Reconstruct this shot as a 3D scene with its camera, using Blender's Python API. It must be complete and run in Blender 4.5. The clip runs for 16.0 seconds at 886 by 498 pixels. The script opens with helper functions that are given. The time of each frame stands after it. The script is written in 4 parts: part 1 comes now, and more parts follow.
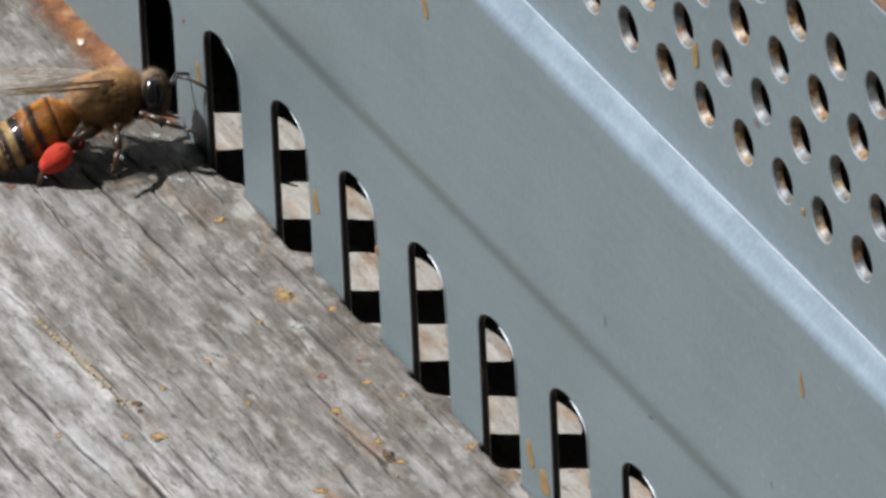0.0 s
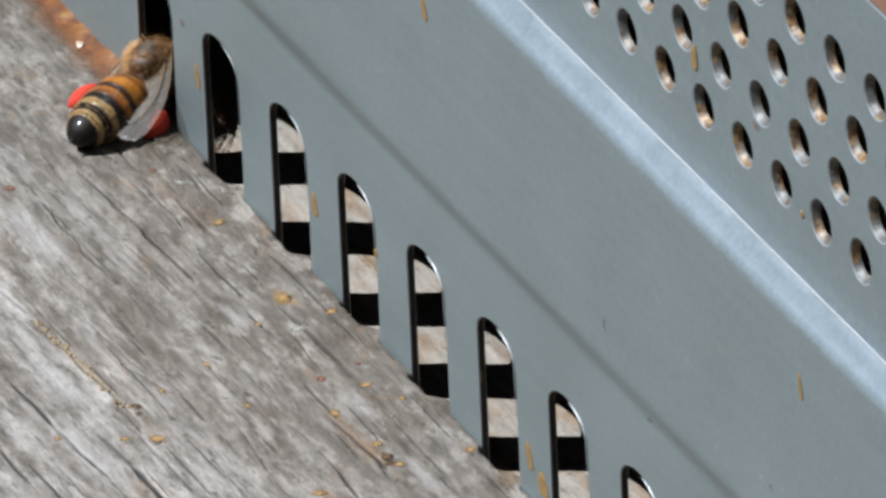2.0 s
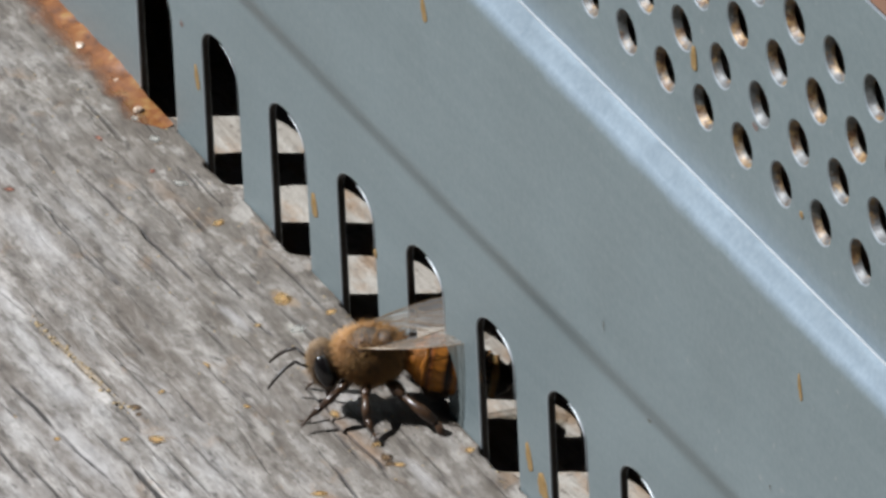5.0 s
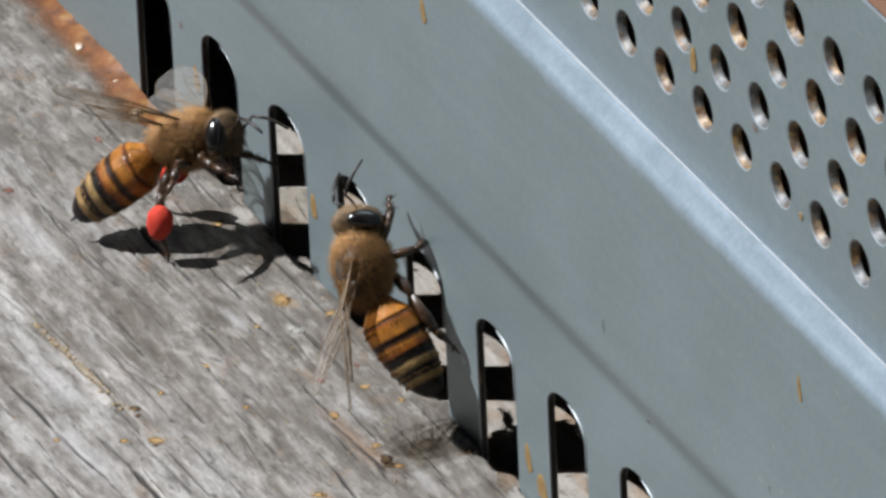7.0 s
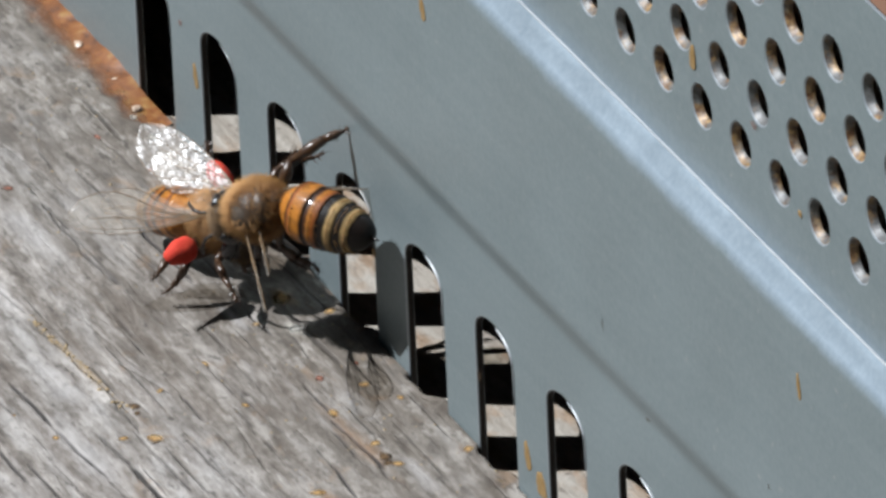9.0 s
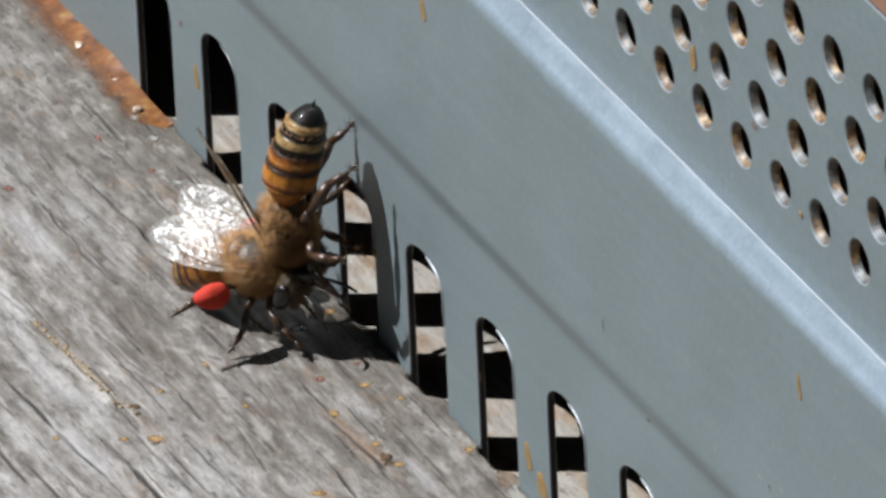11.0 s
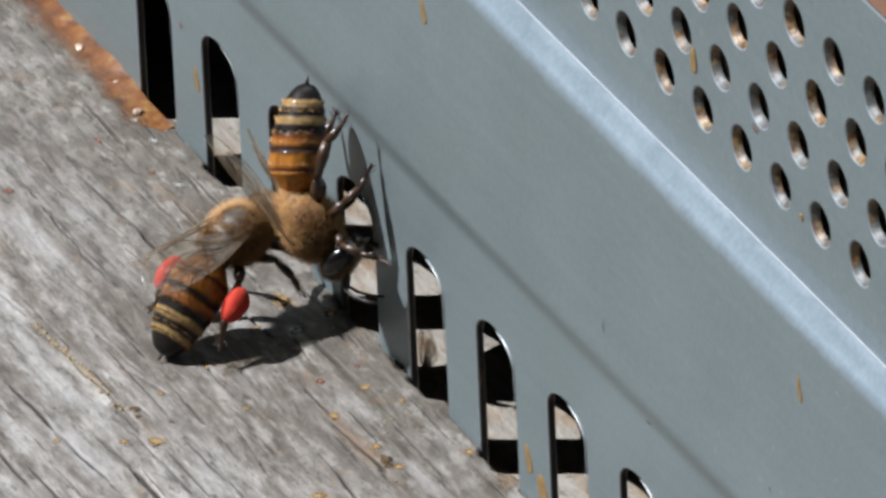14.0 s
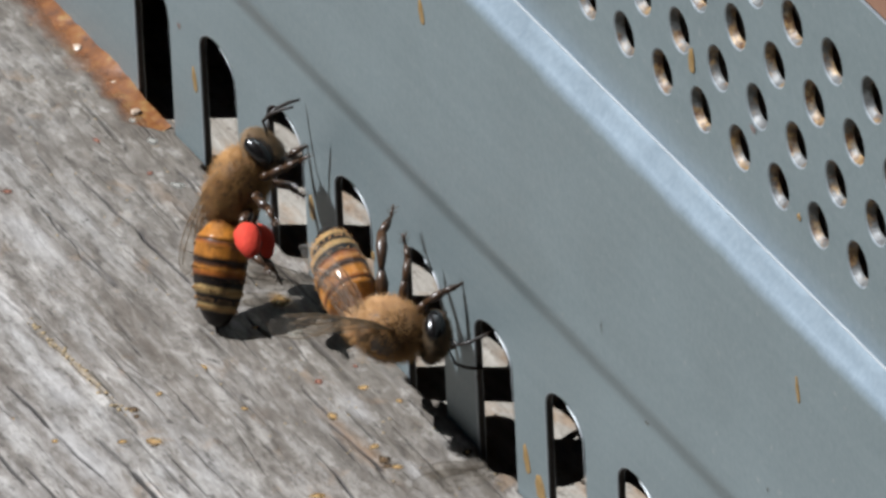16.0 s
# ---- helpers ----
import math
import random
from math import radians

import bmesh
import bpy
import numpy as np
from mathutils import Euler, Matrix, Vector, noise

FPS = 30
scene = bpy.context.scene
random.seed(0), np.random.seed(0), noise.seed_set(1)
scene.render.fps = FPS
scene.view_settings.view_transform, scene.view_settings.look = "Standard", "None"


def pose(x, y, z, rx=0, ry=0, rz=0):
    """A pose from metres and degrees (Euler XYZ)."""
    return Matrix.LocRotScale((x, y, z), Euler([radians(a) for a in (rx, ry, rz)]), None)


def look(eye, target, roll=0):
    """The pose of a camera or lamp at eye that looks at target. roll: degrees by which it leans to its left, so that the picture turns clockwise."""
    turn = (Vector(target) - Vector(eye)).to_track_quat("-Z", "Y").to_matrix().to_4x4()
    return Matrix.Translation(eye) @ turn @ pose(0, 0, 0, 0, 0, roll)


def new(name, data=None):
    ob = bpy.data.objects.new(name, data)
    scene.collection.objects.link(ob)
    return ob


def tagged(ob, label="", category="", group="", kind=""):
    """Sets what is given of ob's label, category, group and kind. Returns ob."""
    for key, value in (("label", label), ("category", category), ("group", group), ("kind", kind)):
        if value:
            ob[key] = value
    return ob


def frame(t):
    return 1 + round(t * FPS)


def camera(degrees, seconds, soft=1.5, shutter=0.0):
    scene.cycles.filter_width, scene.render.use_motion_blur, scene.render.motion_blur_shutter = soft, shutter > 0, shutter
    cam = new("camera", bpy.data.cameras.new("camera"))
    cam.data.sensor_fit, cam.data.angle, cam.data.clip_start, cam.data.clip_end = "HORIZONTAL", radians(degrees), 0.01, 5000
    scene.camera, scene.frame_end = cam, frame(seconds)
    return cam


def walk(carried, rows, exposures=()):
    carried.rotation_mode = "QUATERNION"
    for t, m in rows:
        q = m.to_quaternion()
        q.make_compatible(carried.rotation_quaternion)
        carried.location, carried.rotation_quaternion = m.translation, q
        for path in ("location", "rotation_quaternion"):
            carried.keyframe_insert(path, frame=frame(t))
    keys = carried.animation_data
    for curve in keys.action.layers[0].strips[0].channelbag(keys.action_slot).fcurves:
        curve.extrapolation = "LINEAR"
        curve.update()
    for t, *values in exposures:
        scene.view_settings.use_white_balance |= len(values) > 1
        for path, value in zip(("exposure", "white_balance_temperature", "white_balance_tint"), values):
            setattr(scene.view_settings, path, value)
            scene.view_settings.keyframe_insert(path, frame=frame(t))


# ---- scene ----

MM = 0.001
cam = camera(2.8535, 16.0, 3.0)
# small wavering of the held camera: seconds, turn left and tilt up in thousandths of a degree
WAVER = [
    (0.0, -1.8, -3.6), (0.5, 0.0, 5.5), (1.0, -2.7, -3.6), (1.5, 0.0, -3.6), (2.0, -5.5, 4.6), (2.5, -2.7, -2.7),
    (3.0, 0.0, -2.9), (3.5, 0.0, 0.0), (4.0, 0.0, 0.0), (4.2, -1.5, 1.5), (6.3, -8.4, 8.2), (6.5, -8.4, 7.8), (7.0, -8.4, 10.9),
    (7.5, -8.4, 5.5), (8.0, -8.4, 11.1), (8.5, -8.4, 9.1), (9.0, -11.1, 3.3), (9.2, -10.9, 3.8), (11.3, -9.1, 5.5), (11.5, -8.4, 5.8),
    (12.0, -3.6, 8.6), (12.5, -5.6, 7.8), (13.0, -5.6, 8.0), (13.5, -8.2, 7.3), (14.0, -8.2, 13.1), (14.5, -5.6, 8.7),
    (15.0, -8.4, 6.0), (15.5, -6.0, 2.7), (16.0, -14.2, 13.8)]
EYE = (0.935126, -0.388956, 0.560313)
STAND = pose(*EYE, 60.48374, 2.28581, 65.10847)
walk(cam, [(t, STAND @ pose(0, 0, 0, tilt * 0.001, turn * 0.001, 0)) for t, turn, tilt in WAVER], [(0.0, 0.90, 5800, 9), (16.0, 0.90, 5800, 9)])

# ---- daylight ----
SUN_WAY = Vector((0.2905, 0.5263, -0.7986))
world = bpy.data.worlds.new("sky")
scene.world = world
world.use_nodes = True
sky = world.node_tree.nodes.new("ShaderNodeTexSky")
sky.sky_type, sky.sun_disc = "NISHITA", False
sky.sun_elevation, sky.sun_rotation = radians(53), radians(209)
back = world.node_tree.nodes["Background"]
back.inputs["Strength"].default_value = 0.0022
world.node_tree.links.new(sky.outputs["Color"], back.inputs["Color"])
sun = bpy.data.lights.new("sun", "SUN")
sun.energy, sun.angle, sun.color = 4.95, radians(0.53), (1.0, 0.965, 0.91)
sun_ob = new("sun", sun)
sun_ob.matrix_world = look((-0.3, -0.55, 0.85), Vector((-0.3, -0.55, 0.85)) + SUN_WAY)


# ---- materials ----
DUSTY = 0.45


class Nodes:
    """A small builder of one node material."""

    def __init__(self, name):
        self.mat = bpy.data.materials.new(name)
        self.mat.use_nodes = True
        self.tree = self.mat.node_tree
        self.bsdf = self.tree.nodes["Principled BSDF"]
        self.out = self.tree.nodes["Material Output"]
        self.coord = self.tree.nodes.new("ShaderNodeTexCoord")

    def set(self, **values):
        for key, value in values.items():
            self.bsdf.inputs[key.replace("_", " ").title().replace("Ior", "IOR")].default_value = value
        return self

    def link(self, a, b):
        self.tree.links.new(a, b)
        return a

    def mapped(self, scale, rot=(0, 0, 0), space="Object"):
        node = self.tree.nodes.new("ShaderNodeMapping")
        node.inputs["Scale"].default_value = scale
        node.inputs["Rotation"].default_value = [radians(a) for a in rot]
        self.link(self.coord.outputs[space], node.inputs["Vector"])
        return node.outputs["Vector"]

    def noise(self, vector, scale=1.0, detail=4.0, rough=0.55, distort=0.0):
        node = self.tree.nodes.new("ShaderNodeTexNoise")
        node.inputs["Scale"].default_value, node.inputs["Detail"].default_value = scale, detail
        node.inputs["Roughness"].default_value, node.inputs["Distortion"].default_value = rough, distort
        self.link(vector, node.inputs["Vector"])
        return node.outputs["Fac"]

    def ramp(self, fac, stops, smooth=False):
        node = self.tree.nodes.new("ShaderNodeValToRGB")
        ramp = node.color_ramp
        while len(ramp.elements) < len(stops):
            ramp.elements.new(0.5)
        for element, (at, colour) in zip(ramp.elements, stops):
            element.position = at
            element.color = (*colour, 1) if len(colour) == 3 else colour
        if smooth:
            ramp.interpolation = "EASE"
        self.link(fac, node.inputs["Fac"])
        return node.outputs["Color"]

    def mix(self, fac, a, b, blend="MIX"):
        node = self.tree.nodes.new("ShaderNodeMix")
        node.data_type, node.blend_type = "RGBA", blend
        for value, socket in ((fac, node.inputs[0]), (a, node.inputs[6]), (b, node.inputs[7])):
            if isinstance(value, bpy.types.NodeSocket):
                self.link(value, socket)
            elif isinstance(value, (int, float)):
                socket.default_value = value
            else:
                socket.default_value = (*value, 1)
        return node.outputs[2]

    def maths(self, kind, a, b=0.0):
        node = self.tree.nodes.new("ShaderNodeMath")
        node.operation = kind
        for value, socket in ((a, node.inputs[0]), (b, node.inputs[1])):
            if isinstance(value, bpy.types.NodeSocket):
                self.link(value, socket)
            else:
                socket.default_value = value
        return node.outputs[0]

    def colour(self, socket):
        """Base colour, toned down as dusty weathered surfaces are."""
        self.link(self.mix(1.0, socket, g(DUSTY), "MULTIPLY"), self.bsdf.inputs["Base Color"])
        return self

    def rough(self, socket):
        self.link(socket, self.bsdf.inputs["Roughness"])
        return self

    def bump(self, height, depth, strength=1.0):
        node = self.tree.nodes.new("ShaderNodeBump")
        node.inputs["Distance"].default_value, node.inputs["Strength"].default_value = depth, strength
        self.link(height, node.inputs["Height"])
        self.link(node.outputs["Normal"], self.bsdf.inputs["Normal"])
        return self


def g(v):
    return (v, v, v)


def zinc_material():
    n = Nodes("zinc_coated_steel")
    fine = n.noise(n.mapped((2500, 2500, 2500)), 1, 3)
    broad = n.noise(n.mapped((90, 90, 90)), 1, 4)
    streak = n.noise(n.mapped((40, 300, 900)), 1, 3)
    tone = n.mix(0.3, n.mix(0.35, fine, streak), broad)
    sheet = n.ramp(tone, [(0.3, (0.340, 0.420, 0.436)), (0.7, (0.475, 0.556, 0.573))])
    # sun and sky sheen on the slope and upper sheet's foot, painted bright bluish
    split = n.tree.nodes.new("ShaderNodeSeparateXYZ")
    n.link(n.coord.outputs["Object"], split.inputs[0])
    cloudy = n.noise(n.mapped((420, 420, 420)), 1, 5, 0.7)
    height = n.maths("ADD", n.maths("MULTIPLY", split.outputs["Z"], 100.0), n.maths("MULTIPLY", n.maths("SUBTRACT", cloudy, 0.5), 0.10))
    sheen = n.maths("MULTIPLY", n.ramp(n.maths("SUBTRACT", height, 3.0), [(0.205, g(0.0)), (0.285, g(0.95)), (0.44, g(0.85)), (0.475, g(0.45)), (0.66, g(0.0))]), 0.9)
    sheet = n.mix(sheen, sheet, n.ramp(n.mix(0.5, fine, cloudy), [(0.34, (0.44, 0.54, 0.64)), (0.66, (0.60, 0.71, 0.82))]))
    # pale dust caught on the sheet
    dust = n.noise(n.mapped((1400, 1400, 1400)), 1, 2, 0.5)
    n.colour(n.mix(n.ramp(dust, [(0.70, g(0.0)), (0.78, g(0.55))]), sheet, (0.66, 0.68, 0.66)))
    n.rough(n.ramp(broad, [(0.3, g(0.38)), (0.7, g(0.50))]))
    n.set(metallic=0.45)
    n.bump(fine, 0.00003, 0.35)
    return n.mat


def board_material():
    n = Nodes("weathered_board")
    turn = (0, 0, -1.3)
    fibre = n.noise(n.mapped((130, 1100, 1100), turn), 1, 6, 0.68, 0.4)
    mottle = n.noise(n.mapped((300, 1000, 1000), turn), 1, 6, 0.74, 0.3)
    speck = n.noise(n.mapped((2600, 3400, 3400)), 1, 3, 0.6)
    cloud = n.noise(n.mapped((75, 140, 140), turn), 1, 5, 0.62)
    wood = n.ramp(n.mix(0.60, n.mix(0.2, fibre, speck), mottle), [(0.36, (0.085, 0.071, 0.058)), (0.48, (0.275, 0.25, 0.225)), (0.61, (0.68, 0.655, 0.625))])
    wood = n.mix(1.0, wood, n.ramp(cloud, [(0.35, g(0.70)), (0.65, g(1.35))]), "MULTIPLY")
    chalk = n.noise(n.mapped((85, 430, 430), turn), 1, 6, 0.72)
    wood = n.mix(n.ramp(chalk, [(0.52, g(0.0)), (0.68, g(0.7))]), wood, (0.78, 0.775, 0.77))
    band = n.noise(n.mapped((40, 330, 330), turn), 1, 5, 0.65, 0.6)
    wood = n.mix(n.ramp(band, [(0.46, g(0.0)), (0.66, g(0.72))]), wood, (0.17, 0.132, 0.10))
    # grime trodden in where the bees come and go
    split = n.tree.nodes.new("ShaderNodeSeparateXYZ")
    n.link(n.coord.outputs["Object"], split.inputs[0])
    tread = n.maths("ADD", n.maths("MULTIPLY", split.outputs["Y"], 48.0), n.maths("MULTIPLY", n.noise(n.mapped((90, 140, 140)), 1, 5, 0.65), 1.7))
    wood = n.mix(n.maths("MULTIPLY", n.ramp(tread, [(0.0, g(0.0)), (0.8, g(1.0))]), 0.80), wood, n.mix(mottle, (0.075, 0.056, 0.040), (0.29, 0.25, 0.20)))
    # flaking, pitted surface of the trodden strip
    flake = n.noise(n.mapped((430, 760, 760), turn), 1, 5, 0.72)
    near = n.ramp(tread, [(0.0, g(0.25)), (0.7, g(1.0))])
    wood = n.mix(n.maths("MULTIPLY", n.ramp(flake, [(0.53, g(0.0)), (0.63, g(0.62))]), near), wood, (0.62, 0.59, 0.545))
    wood = n.mix(n.maths("MULTIPLY", n.ramp(flake, [(0.36, g(0.6)), (0.45, g(0.0))]), near), wood, (0.085, 0.066, 0.050))
    rusty = n.noise(n.mapped((300, 420, 420)), 1, 4, 0.6, 0.5)
    wood = n.mix(n.ramp(rusty, [(0.60, g(0.0)), (0.74, g(0.42))]), wood, (0.42, 0.26, 0.13))
    pits = n.noise(n.mapped((700, 1500, 1500), turn), 1, 5, 0.7)
    wood = n.mix(n.ramp(pits, [(0.575, g(0.0)), (0.67, g(0.75))]), wood, (0.055, 0.043, 0.033))
    # smears of pollen and rust trodden into the grain: place, turn, half length and half width in millimetres
    pale, tan, ochre = (0.80, 0.79, 0.79), (0.46, 0.33, 0.16), (0.52, 0.32, 0.12)
    for x, y, way, long, wide, colour, much in ((45.5, -6.6, 3, 6.0, 1.0, (0.33, 0.19, 0.085), 0.7), (28.2, -18.0, 2.5, 7.5, 0.42, tan, 0.6), (26.6, -3.1, 10, 1.6, 0.8, ochre, 0.75), (51.6, -11.0, 5, 1.6, 0.8, (0.46, 0.24, 0.09), 0.6),
                                               (10.5, -4.0, 5, 4.0, 0.9, (0.38, 0.25, 0.15), 0.4), (29.6, -20.2, 2, 5.0, 1.3, pale, 0.75), (39.0, -22.3, 1, 7.0, 1.6, pale, 0.65), (17.5, -18.8, 1, 5.0, 1.4, pale, 0.55),
                                               (11.6, -14.0, 2, 7.0, 1.4, pale, 0.5), (27.3, -6.9, 2, 3.0, 0.5, pale, 0.6), (30.4, -4.2, 4, 1.6, 0.7, (0.78, 0.76, 0.68), 0.8), (41.2, -4.7, 2, 3.2, 0.9, pale, 0.5), (51.2, -4.8, 0, 4.0, 0.8, pale, 0.5)):
        here = n.tree.nodes.new("ShaderNodeMapping")
        here.vector_type = "TEXTURE"
        here.inputs["Location"].default_value = (x * MM, y * MM, 0)
        here.inputs["Rotation"].default_value = (0, 0, radians(way))
        here.inputs["Scale"].default_value = (long * MM, wide * MM, 4 * MM)
        n.link(n.coord.outputs["Object"], here.inputs["Vector"])
        far = n.tree.nodes.new("ShaderNodeVectorMath")
        far.operation = "LENGTH"
        n.link(here.outputs["Vector"], far.inputs[0])
        ragged = n.maths("ADD", far.outputs["Value"], n.maths("MULTIPLY", n.noise(n.mapped((500, 900, 900), turn), 1, 4, 0.7), 1.5))
        wood = n.mix(n.maths("MULTIPLY", n.ramp(n.maths("MULTIPLY", ragged, 0.5), [(0.45, g(1.0)), (0.85, g(0.0))]), much), wood, colour)
    # hairline cracks along the grain, filled with dirt
    crack = 0.0
    for along, period, thin, gap, deep in ((14, 0.0052, 0.996, 0.60, 0.5), (18, 0.0021, 0.990, 0.585, 0.6)):
        lines = n.tree.nodes.new("ShaderNodeTexWave")
        lines.bands_direction = "Y"
        for key, value in (("Scale", 0.314), ("Distortion", 4.5), ("Detail", 2.0), ("Detail Scale", 1.0), ("Detail Roughness", 0.5)):
            lines.inputs[key].default_value = value
        n.link(n.mapped((along, 1 / period, 20), turn), lines.inputs["Vector"])
        broken = n.noise(n.mapped((along * 7, 0.45 / period, 90), turn), 1, 3)
        one = n.maths("MULTIPLY", n.ramp(lines.outputs["Fac"], [(thin - 0.013, g(0.0)), (thin + 0.003, g(1.0))]), n.ramp(broken, [(gap - 0.05, g(0.0)), (gap + 0.04, g(1.0))]))
        crack = n.maths("MAXIMUM", n.maths("MULTIPLY", one, deep), crack)
    wood = n.mix(n.maths("MULTIPLY", crack, 0.88), wood, (0.035, 0.030, 0.027))
    packed = n.tree.nodes.new("ShaderNodeAttribute")
    packed.attribute_name = "dirt"
    patchy = n.ramp(n.noise(n.mapped((260, 900, 900)), 1, 4, 0.6), [(0.30, g(0.35)), (0.55, g(1.0))])
    wood = n.mix(n.maths("MULTIPLY", n.ramp(packed.outputs["Fac"], [(0.2, g(0.0)), (0.7, g(0.95))]), patchy), wood, (0.030, 0.026, 0.024))
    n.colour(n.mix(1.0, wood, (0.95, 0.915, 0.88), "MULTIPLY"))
    n.set(roughness=0.7)
    n.bump(n.mix(crack, n.mix(0.55, n.mix(0.25, fibre, speck), mottle), g(0.0)), 0.0004, 1.0)
    return n.mat


def plain(name, dark, light, scale, roughness=0.6, depth=0.0, metallic=0.0, coat=0.0):
    n = Nodes(name)
    f = n.mix(0.4, n.noise(n.mapped((scale,) * 3), 1, 4), n.noise(n.mapped((scale * 6,) * 3), 1, 3))
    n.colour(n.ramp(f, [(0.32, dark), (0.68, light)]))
    n.set(roughness=roughness, metallic=metallic, coat_weight=coat)
    if depth:
        n.bump(f, depth, 0.8)
    return n.mat


def soft_scrap(name, dark, light):
    """A flat scrap that thins out towards its uneven rim."""
    n = Nodes(name)
    f = n.noise(n.mapped((1300,) * 3), 1, 4)
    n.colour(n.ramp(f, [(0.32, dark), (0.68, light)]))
    n.set(roughness=0.7)
    far = n.tree.nodes.new("ShaderNodeVectorMath")
    far.operation = "LENGTH"
    n.link(n.mapped((2000, 2500, 2000)), far.inputs[0])
    rim = n.maths("ADD", far.outputs["Value"], n.maths("MULTIPLY", n.noise(n.mapped((3500,) * 3), 1, 3), 1.1))
    n.link(n.ramp(n.maths("MULTIPLY", rim, 0.5), [(0.36, g(0.85)), (0.72, g(0.0))]), n.bsdf.inputs["Alpha"])
    return n.mat


def crust_material():
    """Rust-brown propolis that thins out over the wood."""
    n = Nodes("rusty_propolis")
    f = n.mix(0.35, n.noise(n.mapped((330,) * 3), 1, 5, 0.7), n.noise(n.mapped((1500,) * 3), 1, 3))
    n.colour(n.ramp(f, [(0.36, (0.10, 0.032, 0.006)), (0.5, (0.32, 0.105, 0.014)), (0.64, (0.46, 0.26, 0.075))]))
    n.set(roughness=0.55)
    n.bump(f, 0.0002, 0.7)
    split = n.tree.nodes.new("ShaderNodeSeparateXYZ")
    n.link(n.coord.outputs["Object"], split.inputs[0])
    rim = n.maths("ADD", n.maths("MULTIPLY", split.outputs["Y"], -310.0), n.maths("MULTIPLY", n.noise(n.mapped((420, 900, 900)), 1, 4, 0.65), 0.7))
    n.link(n.ramp(n.maths("SUBTRACT", rim, 0.3), [(0.30, g(0.95)), (0.78, g(0.0))]), n.bsdf.inputs["Alpha"])
    return n.mat


def stained_floor():
    n = Nodes("pale_inner_wood")
    grain = n.noise(n.mapped((150, 900, 900)), 1, 5, 0.6, 0.5)
    spots = n.noise(n.mapped((170, 330, 330)), 1, 5, 0.65)
    pits = n.noise(n.mapped((900, 1200, 1200)), 1, 4, 0.7)
    wood = n.ramp(grain, [(0.3, (0.36, 0.31, 0.25)), (0.7, (0.62, 0.575, 0.50))])
    wood = n.mix(n.ramp(spots, [(0.50, g(0.0)), (0.64, g(0.65))]), wood, n.mix(grain, (0.20, 0.10, 0.04), (0.50, 0.29, 0.12)))
    wood = n.mix(n.ramp(pits, [(0.58, g(0.0)), (0.70, g(0.6))]), wood, (0.09, 0.06, 0.035))
    n.colour(wood)
    n.set(roughness=0.7)
    n.bump(n.mix(0.5, grain, pits), 0.0004, 0.8)
    return n.mat


def stained_wood():
    """Bare wood blotched with rust-brown propolis."""
    n = Nodes("stained_hive_wood")
    fine = n.noise(n.mapped((1500, 1500, 1500)), 1, 4, 0.7)
    blot = n.noise(n.mapped((260, 300, 300)), 1, 3, 0.6)
    wood = n.ramp(fine, [(0.36, (0.16, 0.085, 0.04)), (0.62, (0.68, 0.55, 0.38))])
    wood = n.mix(n.ramp(blot, [(0.46, g(0.0)), (0.60, g(0.85))]), wood, n.ramp(fine, [(0.36, (0.15, 0.05, 0.018)), (0.65, (0.62, 0.29, 0.11))]))
    n.colour(wood)
    n.set(roughness=0.6)
    n.bump(fine, 0.0003, 0.8)
    return n.mat


def stained_lip():
    """Bare zinc of the pressed hole rims, crusted with brown propolis in places."""
    n = Nodes("propolis_stained_lip")
    blot = n.noise(n.mapped((480, 480, 480)), 1, 4, 0.65)
    fine = n.noise(n.mapped((2400, 2400, 2400)), 1, 3)
    zinc = n.ramp(fine, [(0.3, (0.10, 0.10, 0.10)), (0.7, (0.26, 0.26, 0.25))])
    n.colour(n.mix(n.ramp(blot, [(0.46, g(0.0)), (0.56, g(1.0))]), zinc, n.ramp(fine, [(0.35, (0.12, 0.05, 0.018)), (0.65, (0.52, 0.33, 0.13))])))
    n.set(roughness=0.5, metallic=0.1)
    n.bump(fine, 0.0001, 0.6)
    return n.mat


def abdomen_material():
    """Bands across the abdomen, by the length along it."""
    n = Nodes("banded_chitin")
    split = n.tree.nodes.new("ShaderNodeSeparateXYZ")
    n.link(n.coord.outputs["Object"], split.inputs[0])
    wob = n.noise(n.mapped((900, 900, 900)), 1, 2)
    s = n.maths("ADD", n.maths("MULTIPLY", split.outputs["X"], -1 / 0.0072), n.maths("MULTIPLY", n.maths("SUBTRACT", wob, 0.5), 0.04))
    amber, rust, black, cream, dark = (0.70, 0.265, 0.032), (0.44, 0.13, 0.018), (0.013, 0.007, 0.004), (0.60, 0.40, 0.16), (0.10, 0.036, 0.012)
    stops = [(0.0, dark), (0.05, rust), (0.11, amber), (0.215, amber), (0.245, dark), (0.265, rust), (0.30, amber), (0.37, amber), (0.415, black), (0.455, dark), (0.485, amber), (0.53, rust),
             (0.572, black), (0.635, black), (0.66, cream), (0.70, cream), (0.735, black), (0.79, black), (0.815, cream), (0.85, cream), (0.875, black), (1.0, black)]
    worn = n.ramp(n.noise(n.mapped((700, 1800, 1800)), 1, 5, 0.7), [(0.35, g(0.55)), (0.65, g(1.1))])
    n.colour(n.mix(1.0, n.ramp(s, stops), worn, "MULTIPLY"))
    n.set(roughness=0.55, specular_ior_level=0.16, coat_weight=0.22, coat_roughness=0.09)
    n.bump(n.noise(n.mapped((2500, 9000, 9000)), 1, 2), 0.00004, 0.6)
    return n.mat


